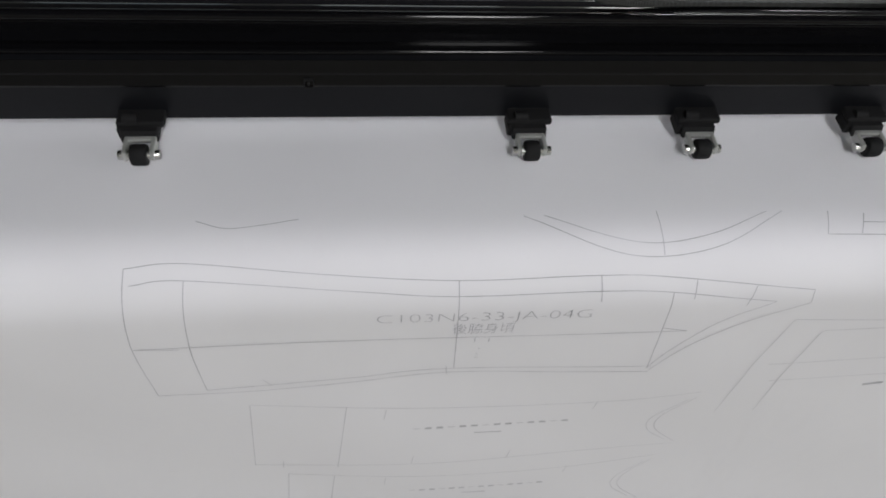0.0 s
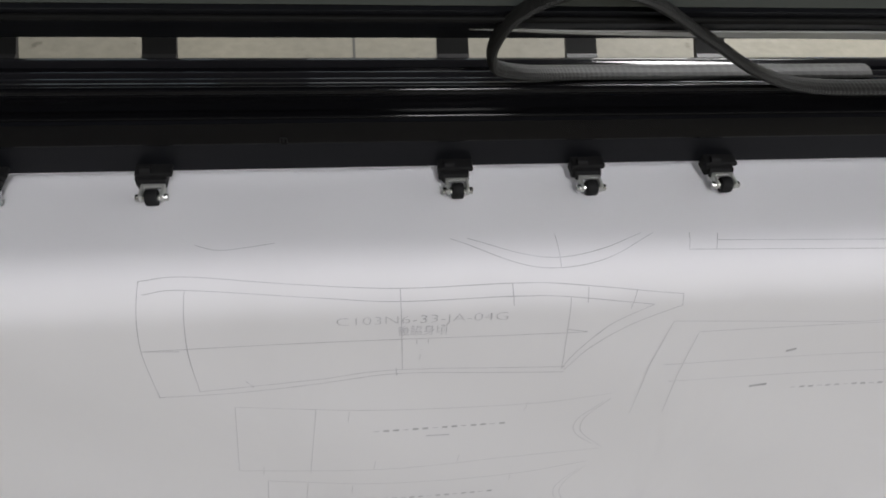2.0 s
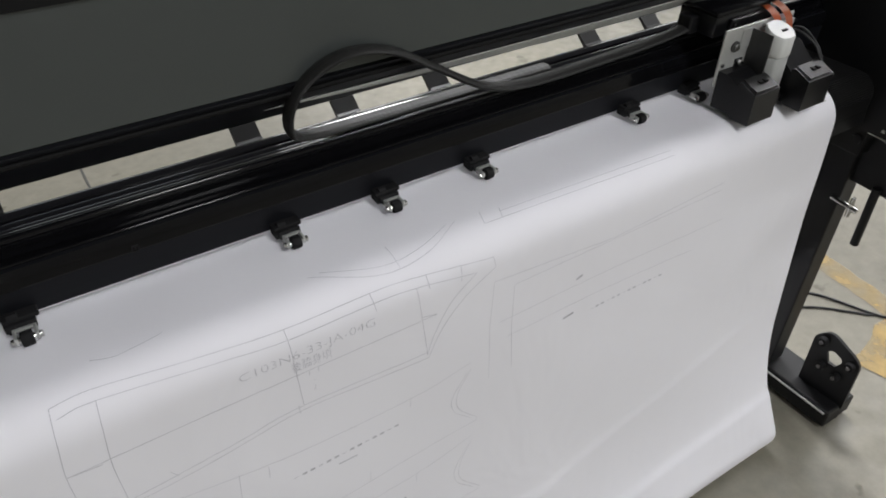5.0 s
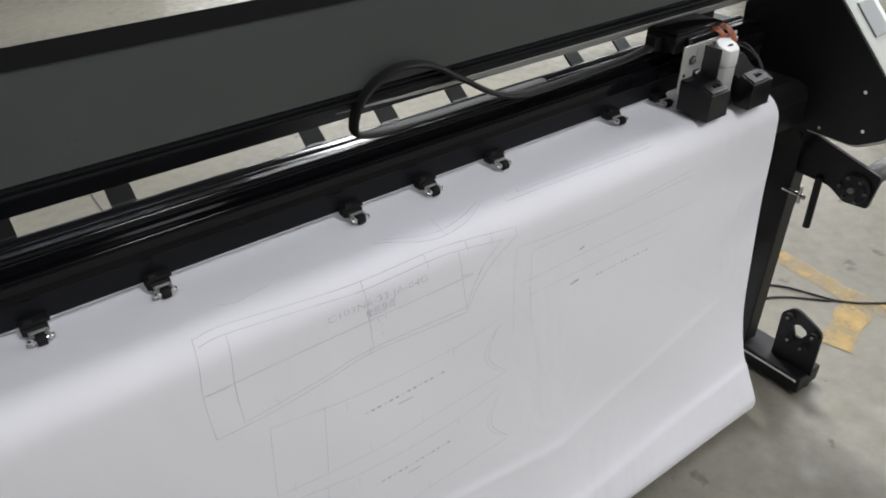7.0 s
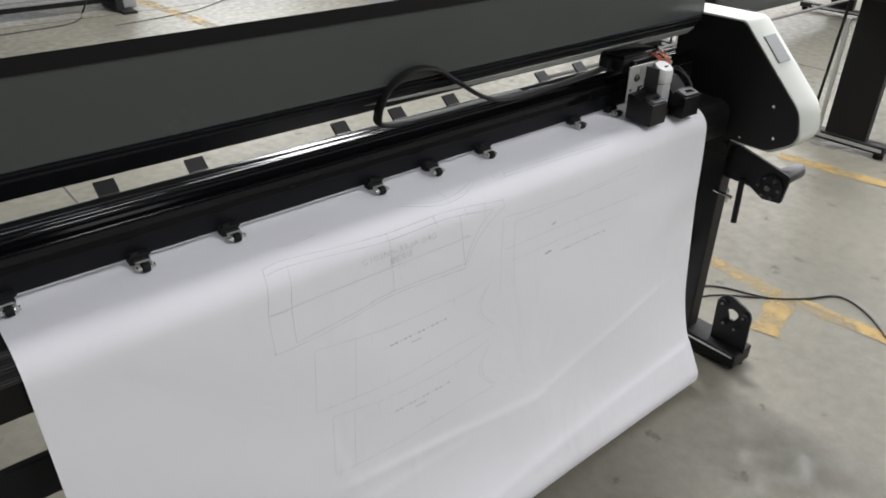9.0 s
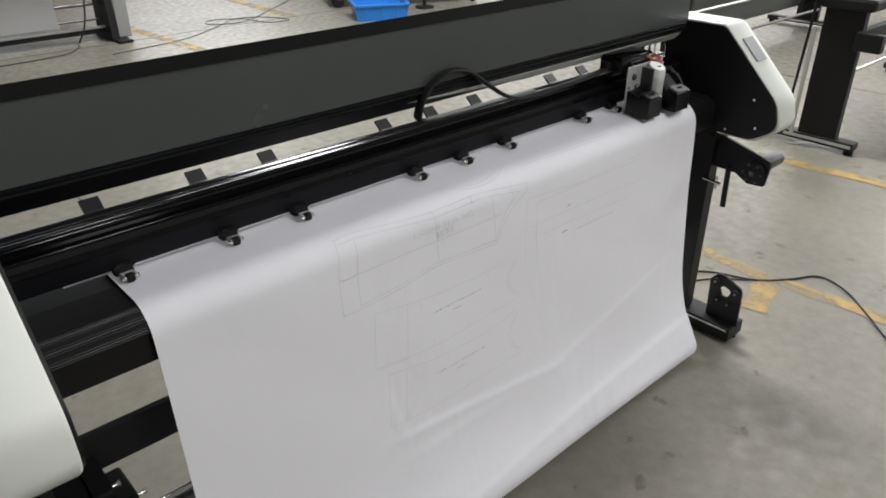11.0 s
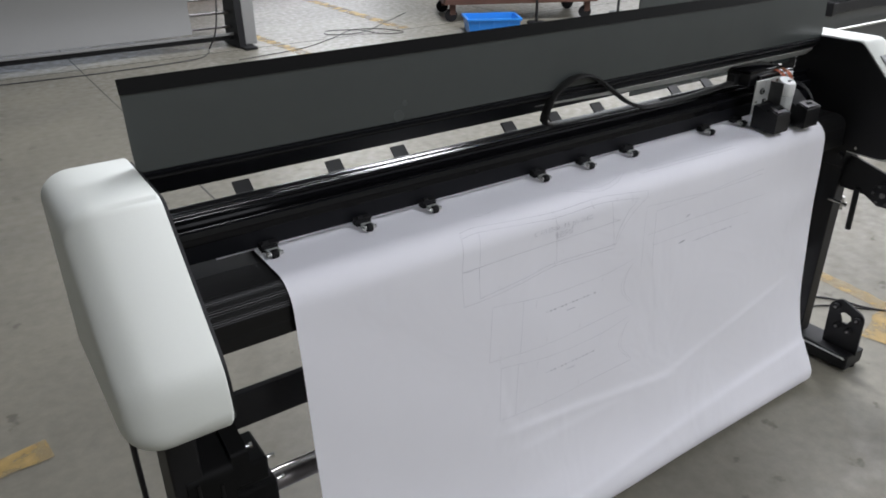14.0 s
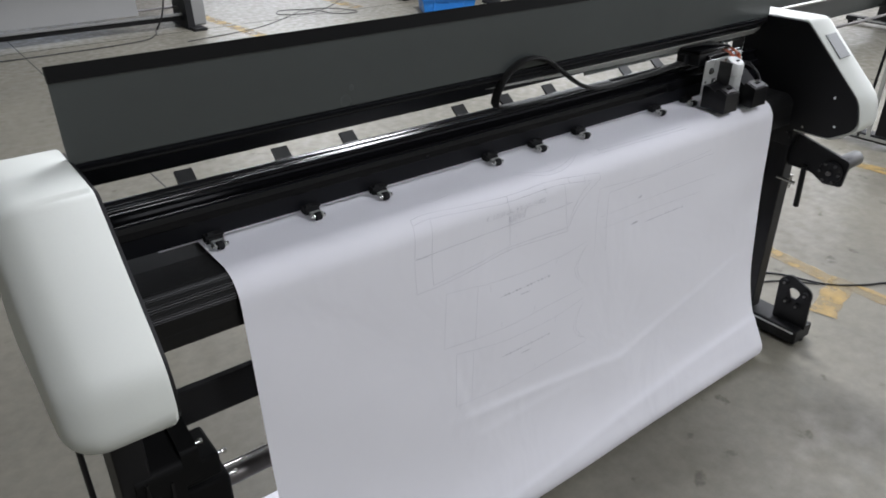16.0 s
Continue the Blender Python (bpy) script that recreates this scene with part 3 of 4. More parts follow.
def ink_cartridge(x0, x1, front, back, label):
    """A cartridge in its holder: a tall back, a sloping lid and a square nose."""
    h = part("cartridge_holder", prism([(-0.035, 0.880), (-0.035, back), (-0.050, back), (front + 0.034, 0.932), (front + 0.034, 0.880)], x0 + 0.002, x1 - 0.002), M_HEAD, carriage)
    part("cartridge", prism(rounded([(front + 0.036, 0.877), (front + 0.036, 0.940), (front + 0.030, 0.944), (front, 0.932), (front, 0.877)], 0.003), x0, x1), M_HEAD, h, label)
    part("cartridge_lid", prism([(front + 0.032, 0.9450), (front + 0.002, 0.9345), (front + 0.002, 0.9365), (front + 0.032, 0.9470)], x0 + 0.005, x1 - 0.005), M_SATIN, h)
    for x in (x0 + 0.026, x0 + 0.038):
        part("finger_mark", box(x, x + 0.007, front + 0.014, front + 0.022, 0.9405, 0.9442), M_TAB, h)
    part("side_bracket", prism([(-0.034, 0.884), (-0.034, back - 0.006), (-0.052, back - 0.004), (front + 0.008, 0.902), (front + 0.002, 0.881)], x1 + 0.0005, x1 + 0.002), M_ROD, h, "thin steel side bracket")
    for y, z in ((-0.044, back - 0.014), (-0.056, back - 0.026), (front + 0.016, 0.896)):
        part("bracket_screw", cyl((x1 + 0.001, y, z), (x1 + 0.0045, y, z), 0.0030, 8), M_STEEL, h)
    return h


ink_cartridge(CX - 0.084, CX - 0.022, -0.114, 0.944, "black ink cartridge")
right_head = ink_cartridge(CX + 0.034, CX + 0.102, -0.128, 0.966, "black ink cartridge with a wiper plate")
part("wiper_plate", box(CX + 0.094, CX + 0.114, -0.126, -0.090, 0.8755, 0.8770), M_PLATE, right_head)
# pen holder: a flattened tube with a ribbed lower half and a slanted cap
hold = []
for i in range(36):
    a = 2 * math.pi * i / 36
    k = 0.0255 if abs(math.sin(a)) < 0.93 else 0.0235
    hold.append((k * math.cos(a), k * 0.92 * math.sin(a)))


def column(z0, z1, scale, slant=0.0, ribs=0.0):
    """The holder's outline drawn upwards, its top cut at a slant."""
    bm = bmesh.new()
    rows = []
    for z, tilt, f in ((z0, 0, 0.94), (z0 + 0.003, 0, 1.0), (z1 - 0.003, slant, 1.0), (z1, slant, 0.93)):
        rows.append([bm.verts.new((CX + 0.006 + x * scale * f * (1 - (ribs if i % 3 == 0 else 0)), -0.068 + y * scale * f * (1 - (ribs if i % 3 == 0 else 0)), z + tilt * y)) for i, (x, y) in enumerate(hold)])
    for p, q in zip(rows, rows[1:]):
        for i in range(36):
            bm.faces.new((p[i], p[(i + 1) % 36], q[(i + 1) % 36], q[i]))
    bm.faces.new(rows[0][::-1])
    bm.faces.new(rows[-1])
    return bm


pen = part("pen_holder", column(0.900, 0.966, 0.96, 0.0, 0.05), M_BOTTLE, carriage, "milky ribbed pen holder", smooth=True)
part("holder_cap", column(0.967, 1.008, 1.0, 0.35), M_CAP, pen, "white slanted cap", smooth=True)
part("cap_slot", box(CX + 0.004, CX + 0.016, -0.074, -0.070, 1.0040, 1.0085), M_BLACK, pen)
part("pen_clamp", box(CX - 0.021, CX - 0.018, -0.075, -0.034, 0.905, 1.004, 0.001), M_MOTOR, pen, "grey clamp edge")
part("pen_foot", box(CX - 0.014, CX + 0.026, -0.092, -0.042, 0.880, 0.900, 0.003), M_HEAD, pen)
for dx in (0.030, 0.058):
    pts = spline([(CX + dx, -0.010, 1.026), (CX + dx, -0.030, 1.020), (CX + dx, -0.044, 1.008), (CX + dx + 0.002, -0.050, 0.985), (CX + dx + 0.004, -0.054, 0.966)], 5)
    bm = bmesh.new()
    rows = [[bm.verts.new(p + Vector((k * 0.009, 0, 0))) for k in (-1, -0.1, 0.1, 1)] for p in pts]
    for p, q in zip(rows, rows[1:]):
        for k in range(3):
            bm.faces.new((p[k], p[k + 1], q[k + 1], q[k]))
    bmesh.ops.solidify(bm, geom=bm.faces[:], thickness=0.0006)
    part("flex_cable", bm, M_FLEX, carriage, "orange flexible ribbon cable", smooth=True)
for k in (0.0, 0.005):
    part("ink_tube", tube(spline([(CX + 0.070 + k, -0.036, 0.985), (CX + 0.078 + k, -0.060, 0.986 + k), (CX + 0.092 + k, -0.085, 0.968), (CX + 0.098 + k, -0.100, 0.944)]), 0.0022, 8), M_WIRE, carriage, smooth=True)

# ribbed hose looping over the beam
loop = spline([(CX - 0.05, 0.036, 1.015), (CX - 0.13, 0.036, 0.994), (CX - 0.28, 0.038, 0.984), (CX - 0.44, 0.036, 0.984), (CX - 0.52, 0.034, 1.004), (CX - 0.60, 0.028, 1.052), (CX - 0.675, 0.018, 1.096), (CX - 0.74, 0.016, 1.104),
               (CX - 0.792, 0.024, 1.072), (CX - 0.805, 0.040, 1.020), (CX - 0.775, 0.060, 0.988), (CX - 0.66, 0.074, 0.977), (CX - 0.36, 0.078, 0.975)], 60)
hose = tagged(part("ribbed_hose", tube(loop, 0.0048, 12, flat=2.6, up=(0, 1, 0), ribs=0.05), M_CABLE), "dark grey ribbed cable hose looping above the beam", "cable hose")
part("hose_clamp", box(CX - 0.108, CX - 0.086, 0.022, 0.050, 0.990, 1.020, 0.003), M_BLACK, hose, "black end clamp")

# ---------------------------------------------------------------- paper
PX0, PX1 = -0.022, 1.692
FLAT, RAD = -0.066, 0.060
TOP = 0.8715


def paper_profile():
    pts = [(0.26, 0.70), (0.255, 0.82), (0.24, 0.855), (0.20, TOP)]
    pts += [(0.20 - 0.02 * i, TOP) for i in range(1, 14)] + [(FLAT, TOP)]
    pts += [(FLAT - RAD * math.sin(a), TOP - RAD + RAD * math.cos(a)) for a in (math.pi / 2 * i / 10 for i in range(1, 11))]
    low = spline([(FLAT - RAD, TOP - RAD, 0), (-0.139, 0.60, 0), (-0.158, 0.40, 0), (-0.177, 0.27, 0), (-0.205, 0.165, 0), (-0.242, 0.095, 0), (-0.264, 0.052, 0), (-0.257, 0.014, 0), (-0.222, 0.0035, 0), (-0.05, 0.003, 0), (0.20, 0.003, 0)], 12)
    return pts + [(p.x, p.y) for p in low[1:]]


PROFILE = paper_profile()
ARC = [0.0]
for (a, b), (c, d) in zip(PROFILE, PROFILE[1:]):
    ARC.append(ARC[-1] + math.hypot(c - a, d - b))
S_EDGE = ARC[17]


def on_paper(x, s, lift=0.0):
    """The place on the sheet at x and s metres along it from the start of its front curve."""
    s += S_EDGE + (0.011 if lift else 0.0)
    i = min(max(next((k for k in range(len(ARC) - 1) if ARC[k + 1] >= s), len(ARC) - 2), 0), len(ARC) - 2)
    f = (s - ARC[i]) / (ARC[i + 1] - ARC[i])
    (y0, z0), (y1, z1) = PROFILE[i], PROFILE[i + 1]
    ty, tz = y1 - y0, z1 - z0
    k = math.hypot(ty, tz)
    ny, nz = tz / k, -ty / k
    h = lift + ripple(x, s - S_EDGE)
    return Vector((x, y0 + f * ty + ny * h, z0 + f * tz + nz * h))


def seg(x, s, a, b):
    """Signed distance and place along the crease from a to b."""
    a, b, p = Vector(a), Vector(b), Vector((x, s))
    d = b - a
    t = (p - a).dot(d) / d.length_squared
    return ((p.x - a.x) * d.y - (p.y - a.y) * d.x) / d.length, t


CREASES = [((0.47, 0.582), (1.04, 0.648), 0.0042, 0.011), ((1.02, 0.648), (1.60, 0.520), 0.0034, 0.011), ((0.49, 0.650), (0.86, 0.652), 0.0022, 0.014),
           ((0.45, 0.865), (1.06, 0.812), 0.0050, 0.012), ((1.04, 0.812), (1.72, 0.770), 0.0056, 0.013), ((0.44, 0.44), (0.48, 0.60), 0.0010, 0.012), ((1.10, 0.30), (1.60, 0.22), 0.0008, 0.03)]


def ripple(x, s):
    """Soft waves and a few creases of the hanging sheet."""
    if s < 0.05:
        return 0.0
    k = min(1.0, (s - 0.05) / 0.15)
    if s > 0.85:
        k *= max(0.0, 1 - (s - 0.85) / 0.09)
    h = 0.004 * math.sin(x * 3.1 + 0.6) * s + 0.002 * math.sin(x * 7.3 + s * 9) + 0.0012 * math.sin(x * 13 - s * 17)
    for a, b, amp, w in CREASES:
        d, t = seg(x, s, a, b)
        if -0.1 < t < 1.1:
            e = min(1.0, (t + 0.1) / 0.2, (1.1 - t) / 0.2)
            h += amp * e * (math.exp(-(d / w) ** 2) if d > 0 else math.exp(d / (w * 4.0)))
    return h * k


def paper_sheet():
    bm = bmesh.new()
    nx = 200
    rows = []
    total = ARC[-1] - S_EDGE
    ss = [a - S_EDGE for a in ARC[:17]] + [i * 0.0075 for i in range(int(total / 0.0075))] + [total - 1e-4]
    for s in ss:
        rows.append([bm.verts.new(on_paper(PX0 + (PX1 - PX0) * i / nx + (0.012 * min(1, max(0, s)) * (1 - i / nx)), s)) for i in range(nx + 1)])
    for a, b in zip(rows, rows[1:]):
        for i in range(nx):
            bm.faces.new((a[i], a[i + 1], b[i + 1], b[i]))
    ob = part("paper_sheet", bm, M_PAPER, None, smooth=True)
    ob.data.set_sharp_from_angle(angle=radians(80))
    return tagged(ob, "wide white plotter paper with faint pattern drawing, hanging to the floor", "paper")


def wrinkle(m, scale, strength):
    """Adds broad shallow dents to a material."""
    nt = m.node_tree
    b = nt.nodes["Principled BSDF"]
    n = nt.nodes.new("ShaderNodeTexNoise")
    n.inputs["Scale"].default_value, n.inputs["Detail"].default_value, n.inputs["Distortion"].default_value = scale, 3, 0.8
    nt.links.new(nt.nodes["Texture Coordinate"].outputs["Object"], n.inputs["Vector"])
    bp = nt.nodes.new("ShaderNodeBump")
    bp.inputs["Strength"].default_value, bp.inputs["Distance"].default_value = strength, 0.02
    nt.links.new(n.outputs["Fac"], bp.inputs["Height"])
    if b.inputs["Normal"].links:
        nt.links.new(b.inputs["Normal"].links[0].from_socket, bp.inputs["Normal"])
    nt.links.new(bp.outputs[0], b.inputs["Normal"])


wrinkle(M_PAPER, 3.5, 0.28)
sheet = paper_sheet()


# faint garment pattern printed on the sheet
def stroke(name, points, smooth=True, width=0.0006, steps=8, ink=None):
    """A pencil-thin printed line through places (x, along the sheet)."""
    pts = [Vector((*p, 0)) for p in points]
    if smooth and len(pts) > 2:
        pts = spline(pts, steps)
    fine = []
    for a, b in zip(pts, pts[1:]):
        n = max(1, int((b - a).length / 0.008))
        fine += [a.lerp(b, i / n) for i in range(n)]
    fine.append(pts[-1])
    bm = bmesh.new()
    rows = []
    for i, p in enumerate(fine):
        d = (fine[min(i + 1, len(fine) - 1)] - fine[max(i - 1, 0)]).normalized()
        q = Vector((-d.y, d.x, 0)) * width / 2
        rows.append([bm.verts.new(on_paper(p.x + q.x, p.y + q.y, 0.0005)), bm.verts.new(on_paper(p.x - q.x, p.y - q.y, 0.0005))])
    for r, t in zip(rows, rows[1:]):
        bm.faces.new((r[0], r[1], t[1], t[0]))
    return part(name, bm, ink or M_INK, sheet)


def writing(text, x, s, height, width=None):
    """Printed letters, laid on the sheet."""
    cu = bpy.data.curves.new("printed_text", "FONT")
    cu.body, cu.size, cu.resolution_u, cu.offset = text, 1.0, 3, (-0.030 if text.isascii() else -0.016)
    ob = bpy.data.objects.new("printed_text", cu)
    scene.collection.objects.link(ob)
    bpy.context.view_layer.update()
    me = bpy.data.meshes.new_from_object(ob.evaluated_get(bpy.context.evaluated_depsgraph_get()))
    bpy.data.objects.remove(ob)
    bm = bmesh.new()
    bm.from_mesh(me)
    if not bm.verts:
        bm.free()
        return None
    lo, hi = min(v.co.x for v in bm.verts), max(v.co.x for v in bm.verts)
    k = (width / (hi - lo)) if width else height
    for v in bm.verts:
        v.co = on_paper(x + (v.co.x - lo) * k, s - v.co.y * height / 0.7, 0.0006)
    return part("printed_text", bm, M_INK, sheet)


# side back panel of the garment
stroke("outline", [(0.366, 0.026), (0.409, 0.023), (0.513, 0.034), (0.619, 0.042), (0.733, 0.041), (0.793, 0.044), (0.920, 0.060)])
stroke("outline", [(0.920, 0.060), (0.922, 0.075)])
stroke("outline", [(0.922, 0.075), (0.872, 0.103), (0.832, 0.140), (0.809, 0.178)])
stroke("seam", [(0.369, 0.039), (0.409, 0.036), (0.540, 0.049), (0.619, 0.056), (0.736, 0.055), (0.795, 0.058), (0.890, 0.072)])
stroke("seam", [(0.890, 0.072), (0.850, 0.100), (0.820, 0.142), (0.805, 0.175)])
stroke("outline", [(0.366, 0.026), (0.361, 0.064), (0.355, 0.118), (0.357, 0.195)])
stroke("seam", [(0.409, 0.036), (0.405, 0.070), (0.400, 0.124), (0.401, 0.188)])
stroke("outline", [(0.357, 0.195), (0.440, 0.194), (0.530, 0.186), (0.618, 0.174), (0.720, 0.178), (0.809, 0.182)])
stroke("seam", [(0.401, 0.188), (0.530, 0.178), (0.618, 0.167), (0.809, 0.172)])
stroke("grain_line", [(0.356, 0.113), (0.824, 0.112)], False)
stroke("grain_arrow", [(0.356, 0.113), (0.392, 0.116)], False)
stroke("grain_arrow", [(0.824, 0.112), (0.800, 0.106)], False)
for a, b in (((0.619, 0.042), (0.623, 0.166)), ((0.734, 0.041), (0.737, 0.066)), ((0.797, 0.059), (0.806, 0.176)), ((0.616, 0.163), (0.617, 0.178)),
             ((0.815, 0.047), (0.816, 0.066)), ((0.868, 0.054), (0.865, 0.076)), ((0.452, 0.174), (0.459, 0.186))):
    stroke("notch", [a, b], False)
writing("C103N6-33-JA-04G", 0.554, 0.086, 0.0125, 0.178)
writing("\u5f8c\u8107\u8eab\u9803", 0.617, 0.105, 0.0125, 0.052)
writing("1 1", 0.637, 0.121, 0.0075, 0.013)
writing(".", 0.642, 0.133, 0.016)
writing("2", 0.640, 0.148, 0.0080)

# narrow front panel and sleeve below it
for ds, k in ((0.0, 1.0), (0.165, 0.98)):
    o = 0.02 if ds else 0.0
    stroke("outline", [(0.434 + o, 0.221 + ds), (0.421 + o, 0.359 + ds)], False, ink=M_FAINT)
    stroke("seam", [(0.524 - o, 0.232 + ds), (0.509 - o, 0.372 + ds)], False, ink=M_FAINT)
    stroke("outline", [(0.434 + o, 0.221 + ds), (0.600, 0.243 + ds), (0.780, 0.246 + ds), (0.880, 0.232 + ds)], ink=M_FAINT)
    stroke("outline", [(0.421 + o, 0.359 + ds), (0.600, 0.372 + ds), (0.760, 0.368 + ds), (0.893, 0.366 + ds)], ink=M_FAINT)
    stroke("outline", [(0.880, 0.245 + ds), (0.856, 0.285 + ds), (0.858, 0.320 + ds), (0.893, 0.361 + ds)], ink=M_FAINT)
    stroke("seam", [(0.872, 0.250 + ds), (0.846, 0.290 + ds), (0.850, 0.322 + ds), (0.878, 0.352 + ds)], ink=M_FAINT)
    for x in (0.562, 0.776):
        stroke("notch", [(x, 0.243 + ds), (x - 0.002, 0.262 + ds)], False, ink=M_FAINT)
    for x in (0.452, 0.592, 0.700):
        stroke("notch", [(x, 0.352 + ds), (x - 0.002, 0.370 + ds)], False, ink=M_FAINT)
    for i in range(14):
        stroke("illegible_mark", [(0.590 + 0.012 * i, 0.286 + ds), (0.597 + 0.012 * i, 0.286 + ds)], False, 0.0035 if i % 3 else 0.001, ink=M_FAINT)
    bar = stroke("illegible_line", [(0.655, 0.302 + ds), (0.684, 0.303 + ds)], False, 0.002, ink=M_FAINT)

# collar, facing and the right front
stroke("outline", [(0.417, -0.011), (0.439, -0.004), (0.465, -0.006), (0.495, -0.011)])
stroke("outline", [(0.673, -0.010), (0.736, 0.019), (0.783, 0.027), (0.838, 0.018), (0.892, -0.010)])
stroke("seam", [(0.690, -0.010), (0.740, 0.009), (0.783, 0.016), (0.832, 0.008), (0.878, -0.010)])
stroke("notch", [(0.784, -0.012), (0.786, 0.026)], False)
stroke("outline", [(0.932, -0.009), (0.927, 0.012), (1.290, 0.022)], False)
stroke("seam", [(0.963, -0.006), (0.957, 0.012)], False)
stroke("seam", [(0.960, 0.002), (1.290, 0.012)], False)
stroke("outline", [(0.913, 0.284), (0.912, 0.180), (0.920, 0.101), (1.150, 0.118), (1.400, 0.106)], False, ink=M_FAINT)
stroke("seam", [(0.957, 0.285), (0.953, 0.200), (0.956, 0.122), (1.400, 0.120)], False, ink=M_FAINT)
stroke("grain_line", [(0.930, 0.180), (1.420, 0.186)], False, ink=M_FAINT)
stroke("seam", [(0.945, 0.215), (1.350, 0.225)], False, ink=M_FAINT)
for i in range(14):
    stroke("illegible_mark", [(1.120 + 0.012 * i, 0.250), (1.127 + 0.012 * i, 0.250)], False, 0.0035 if i % 3 else 0.001, ink=M_FAINT)
stroke("notch", [(1.080, 0.170), (1.092, 0.166)], False, 0.004)
stroke("notch", [(1.060, 0.240), (1.082, 0.238)], False, 0.004)

# ---------------------------------------------------------------- floor clutter
def cable(points, r, label):
    ob = part("floor_cable", tube(spline([(*p, r + 0.001) for p in points], 10), r, 8), M_WIRE, None, smooth=True)
    return tagged(ob, label, "cable", "loose cables")


cable([(1.98, 0.12), (2.24, 0.046), (2.35, -0.15), (2.46, -0.245), (2.57, -0.315), (2.54, -0.43), (2.42, -0.56), (2.25, -0.72)], 0.0038, "thin black power cable curving over the concrete floor")
cable([(1.98, 0.10), (2.12, 0.03), (2.22, -0.02), (2.33, -0.13)], 0.0032, "second thin black cable lying beside the yellow line")
cable([(-2.5, 5.7), (-0.6, 5.85), (0.6, 5.80), (1.5, 5.85), (1.75, 6.05), (1.82, 6.25)], 0.005, "black cable trailing across the floor to the rear plotter")
cable([(1.9, 5.6), (2.6, 5.75), (3.1, 6.05), (3.5, 6.35), (3.8, 6.2), (3.9, 5.9), (3.65, 5.95), (3.55, 6.3), (3.25, 6.45), (3.15, 6.25), (3.5, 6.15), (4.1, 6.6), (4.6, 7.0)], 0.0036, "tangled grey-black cable loops on the concrete floor")
strip = thing("power_strip", "white power strip with a black plug on the floor", "power strip")
part("strip_body", box(-0.42, -0.10, 5.53, 5.60, 0.0, 0.045, 0.006), M_CAP, strip)
part("plug", box(-0.28, -0.22, 5.535, 5.595, 0.045, 0.085, 0.006), M_BLACK, strip)


def crate(cx, cy, z, turn, l=0.58, w=0.40, h=0.17):
    c = thing("plastic_crate", "blue plastic stacking crate with a rolled rim, empty", "crate", "blue crates")
    c.matrix_world = pose(cx, cy, z, 0, 0, turn)
    bm = bmesh.new()
    rings = []
    for k, zz in ((0.90, 0.0), (1.0, h), (0.95, h), (0.86, 0.012)):
        rings.append([bm.verts.new((sx * l / 2 * k, sy * w / 2 * k, zz)) for sx, sy in ((-1, -1), (1, -1), (1, 1), (-1, 1))])
    for p, q in zip(rings, rings[1:]):
        for i in range(4):
            bm.faces.new((p[i], p[(i + 1) % 4], q[(i + 1) % 4], q[i]))
    bm.faces.new(rings[0][::-1])
    bm.faces.new(rings[-1])
    part("body", bm, M_BLUE, c)
    for y0, y1, x0, x1 in ((-w / 2 - 0.012, -w / 2 + 0.008, -l / 2 - 0.012, l / 2 + 0.012), (w / 2 - 0.008, w / 2 + 0.012, -l / 2 - 0.012, l / 2 + 0.012),
                           (-w / 2 + 0.008, w / 2 - 0.008, -l / 2 - 0.012, -l / 2 + 0.008), (-w / 2 + 0.008, w / 2 - 0.008, l / 2 - 0.008, l / 2 + 0.012)):
        part("rim", box(x0, x1, y0, y1, h - 0.022, h + 0.004, 0.003), M_BLUE, c)
    for x in (-0.16, 0.0, 0.16):
        part("rib", box(x - 0.006, x + 0.006, -w / 2 - 0.004, -w / 2 + 0.012, 0.03, h - 0.024), M_BLUE, c)
    return c


crate(4.70, 5.36, 0.0, -27)
dolly = thing("transport_dolly", "low brown steel transport dolly on swivel castors", "dolly")
dolly.matrix_world = pose(5.62, 6.10, 0, 0, 0, -26)
for y in (-0.42, 0.42):
    part("long_rail", box(-0.92, 0.92, y - 0.03, y + 0.03, 0.20, 0.27, 0.004), M_BROWN, dolly)
for x in (-0.90, 0.0, 0.90):
    part("cross_rail", box(x - 0.03, x + 0.03, -0.39, 0.39, 0.205, 0.265, 0.004), M_BROWN, dolly)
part("deck", box(-0.90, 0.90, -0.40, 0.40, 0.268, 0.285), M_BROWN, dolly)
for x in (-0.82, 0.82):
    for y in (-0.36, 0.36):
        w = part("castor_fork", box(x - 0.035, x + 0.035, y - 0.03, y + 0.03, 0.08, 0.20, 0.006), M_BROWN, dolly)
        part("castor_wheel", cyl((x - 0.02, y - 0.022, 0.075), (x - 0.02, y + 0.022, 0.075), 0.075, 24, bevel=0.008), M_RUBBER, w, smooth=True)
turn = pose(5.62, 6.10, 0, 0, 0, -26)
for x, y in ((-0.55, -0.20), (0.10, -0.20), (0.62, -0.18), (-0.50, 0.22), (0.15, 0.22)):
    p = turn @ Vector((x, y, 0))
    crate(p.x, p.y, 0.286, -26 + random.uniform(-3, 3), 0.56, 0.38, 0.22)

for x, y in ((5.46, 5.48), (6.75, 5.42)):
    post = thing("barrier_post", "thin black upright post on a round base", "post", "black posts")
    part("pole", cyl((x, y, 0.015), (x, y, 1.15), 0.017, 12), M_BLACK, post, smooth=True)
    part("base", cyl((x, y, 0.0), (x, y, 0.02), 0.11, 24, bevel=0.004), M_BLACK, post, smooth=True)

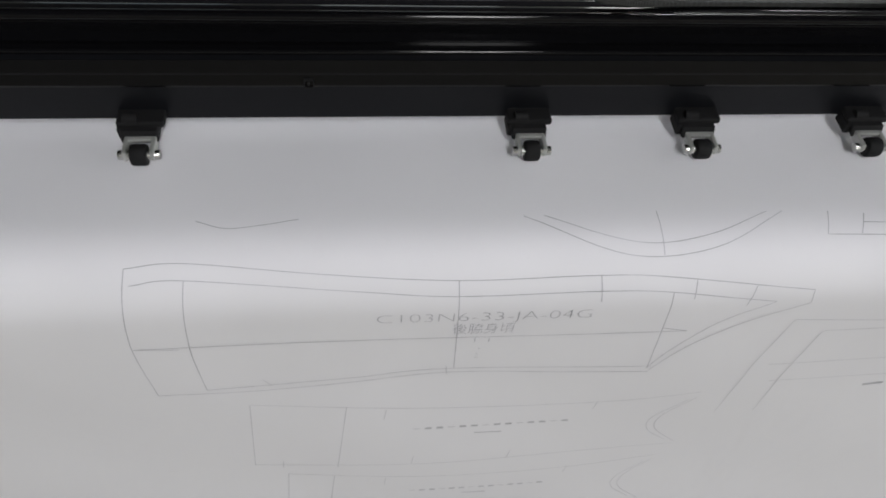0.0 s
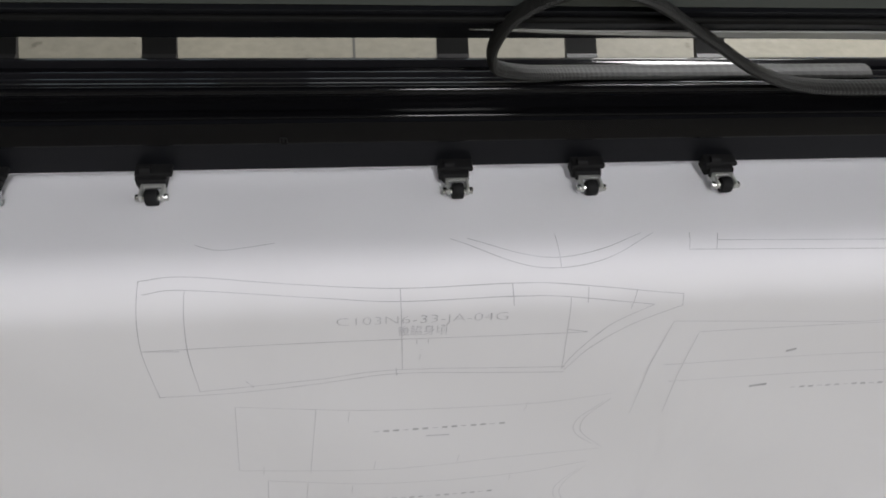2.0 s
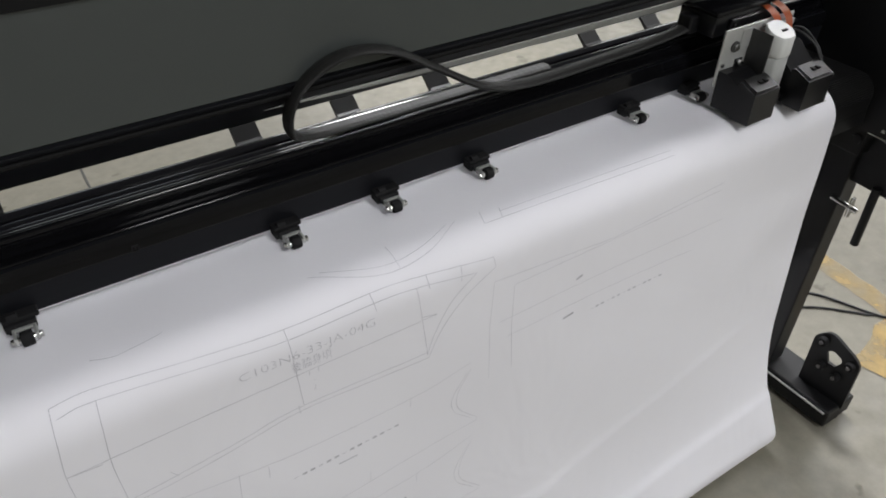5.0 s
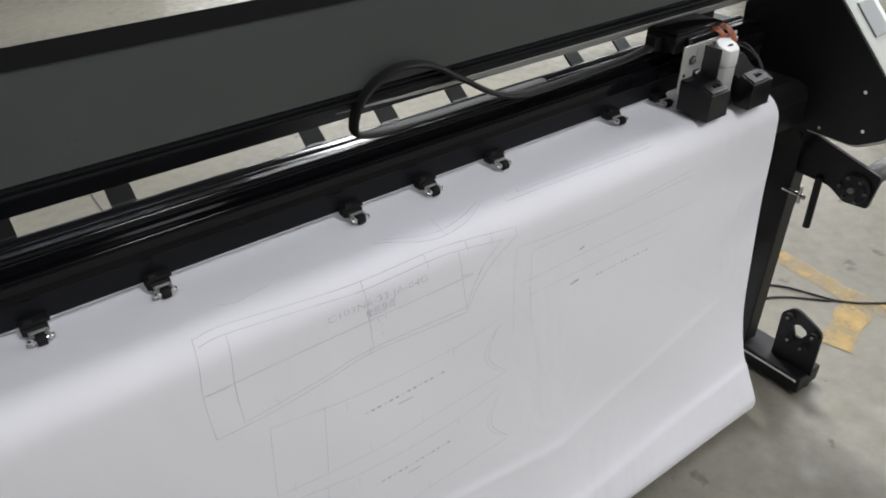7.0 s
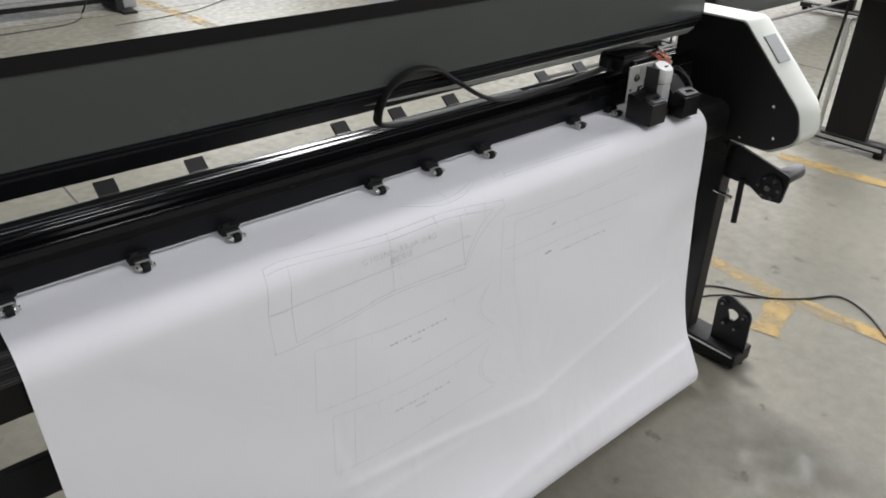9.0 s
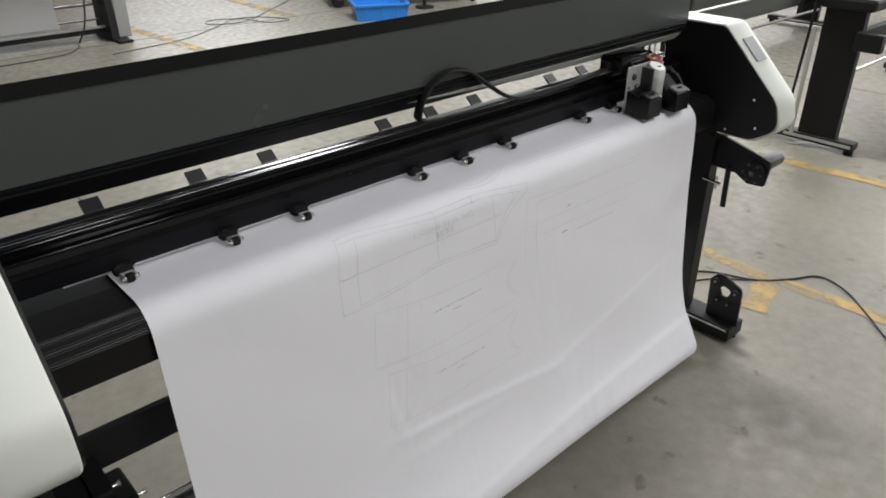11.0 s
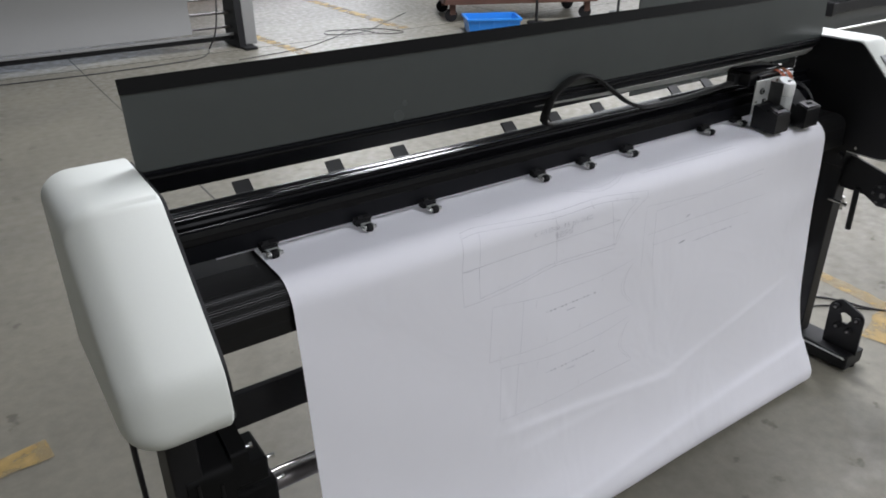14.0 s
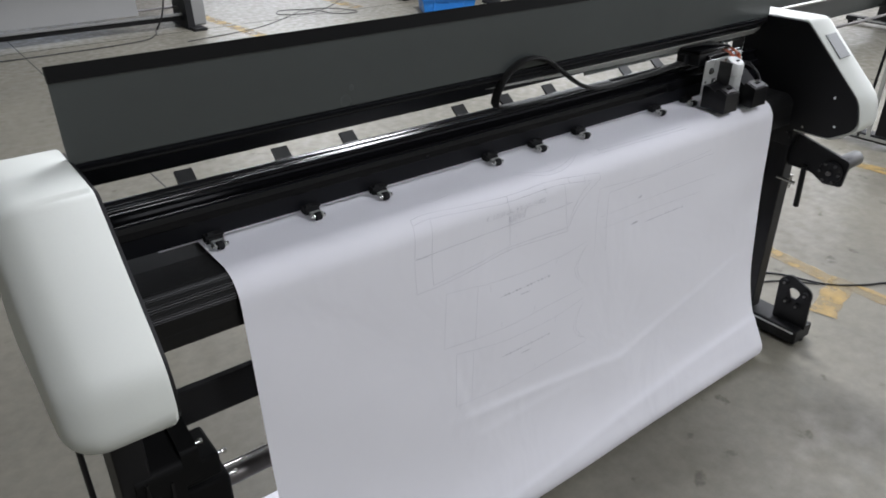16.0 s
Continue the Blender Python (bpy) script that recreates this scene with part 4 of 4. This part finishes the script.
for i in range(6):
    x = 2.35 + 0.62 * i
    b = thing("carton", "rust-red packing carton on the floor by the far wall", "carton", "red cartons")
    part("box_body", box(x, x + 0.58, 10.3, 10.8, 0.0, 0.42 + random.uniform(-0.03, 0.05), 0.006), M_RED, b)
    part("tape_strip", box(x + 0.26, x + 0.32, 10.297, 10.302, 0.02, 0.38), M_BROWN, b)

# plotter in the row behind
rear = thing("rear_plotter", "another plotter with a grey-white sheet hanging in front", "plotter", "plotters in the hall")
bm = bmesh.new()
prof = [(6.28 + 0.03 * math.sin(i * 0.5), 0.155 + 0.07 * i) for i in range(13)]
prism(prof + [(y + 0.004, z) for y, z in reversed(prof)], -3.2, 1.70, bm)
part("hanging_sheet", bm, M_SHEET, rear, "plain grey-white hanging sheet", smooth=True)
part("base_bar", box(-3.2, 2.12, 6.26, 6.34, 0.070, 0.118, 0.003), M_BLACK, rear)
part("base_strip", box(-3.2, 2.10, 6.24, 6.259, 0.118, 0.140), M_SHEET, rear)
part("leg", prism([(6.10, 0.0), (6.50, 0.0), (6.42, 1.0), (6.20, 1.0)], 2.10, 2.165), M_BLACK, rear)
part("leg_cover", box(2.168, 2.30, 6.14, 6.48, 0.025, 1.05, 0.012), M_SHEET, rear, "light grey leg cover")
part("foot", box(2.11, 2.24, 5.98, 6.62, 0.0, 0.026, 0.004), M_BLACK, rear)
part("leg", box(-3.3, -3.2, 6.12, 6.48, 0.0, 1.0), M_BLACK, rear)
for z, r in ((0.19, 0.012), (0.33, 0.016), (0.47, 0.012)):
    part("rod", cyl((1.60, 6.33, z), (2.10, 6.33, z), r, 14), M_ROD, rear, smooth=True)
part("beam", box(-3.2, 2.10, 6.22, 6.42, 0.92, 1.05, 0.01), M_GLOSS, rear)
bm = tube(spline([(1.92, 6.18, 0.80), (1.93, 6.14, 0.5), (1.88, 6.12, 0.2), (1.82, 6.20, 0.02)]), 0.008)
part("hanging_wire", bm, M_WIRE, rear, smooth=True)


def side_plotter(name, x0, x1, y, label):
    """A plotter of the next row, seen by its end and its stand."""
    p = thing(name, label, "plotter", "plotters in the hall")
    for x in (x0, x1):
        part("leg", box(x, x + 0.055, y - 0.09, y + 0.13, 0.06, 0.92, 0.005), M_BLACK, p)
        f = part("foot", box(x - 0.01, x + 0.075, y - 0.20, y + 0.42, 0.03, 0.075, 0.006), M_BLACK, p)
        for yy in (y - 0.17, y + 0.38):
            part("foot_pad", cyl((x + 0.03, yy, 0.0), (x + 0.03, yy, 0.032), 0.026, 16), M_RUBBER, f)
        part("foot_trim", box(x - 0.013, x - 0.0102, y - 0.19, y + 0.30, 0.045, 0.062), M_PLATE, f)
    part("takeup_rod", cyl((x0 + 0.05, y - 0.02, 0.43), (x1, y - 0.02, 0.43), 0.014, 14), M_STEEL, p, smooth=True)
    part("cross_bar", box(x0 + 0.05, x1, y + 0.02, y + 0.07, 0.55, 0.63, 0.004), M_BLACK, p)
    part("platen", box(x0 - 0.04, x1 + 0.1, y - 0.14, y + 0.16, 0.80, 0.87, 0.02), M_BLACK, p)
    part("guide_beam", box(x0 - 0.04, x1 + 0.1, y - 0.02, y + 0.10, 0.89, 0.98, 0.008), M_BLACK, p)
    part("wheel_block", box(x0 - 0.06, x0 + 0.0, y - 0.22, y - 0.08, 0.60, 0.70, 0.008), M_BLACK, p)
    part("pull_cord", cyl((x0 - 0.05, y + 0.20, 0.06), (x0 - 0.05, y + 0.16, 0.95), 0.008, 10), M_BLACK, p, smooth=True)
    part("guide_strip", box(x0 - 0.055, x0 - 0.045, y + 0.135, y + 0.155, 0.07, 0.70), M_PLATE, p)
    return p


side_plotter("side_plotter", 4.10, 6.30, 0.36, "black plotter stand of the neighbouring machine on the concrete floor")
back = side_plotter("back_plotter", 5.10, 7.60, 1.98, "dark plotter with a pale rod below its black curtain")
part("black_curtain", box(3.30, 7.60, 2.05, 2.06, 0.22, 0.90), M_LID, back, "dark hanging curtain")
part("low_rod", cyl((3.30, 1.90, 0.185), (7.60, 1.90, 0.185), 0.013, 14), M_ROD, back, smooth=True)
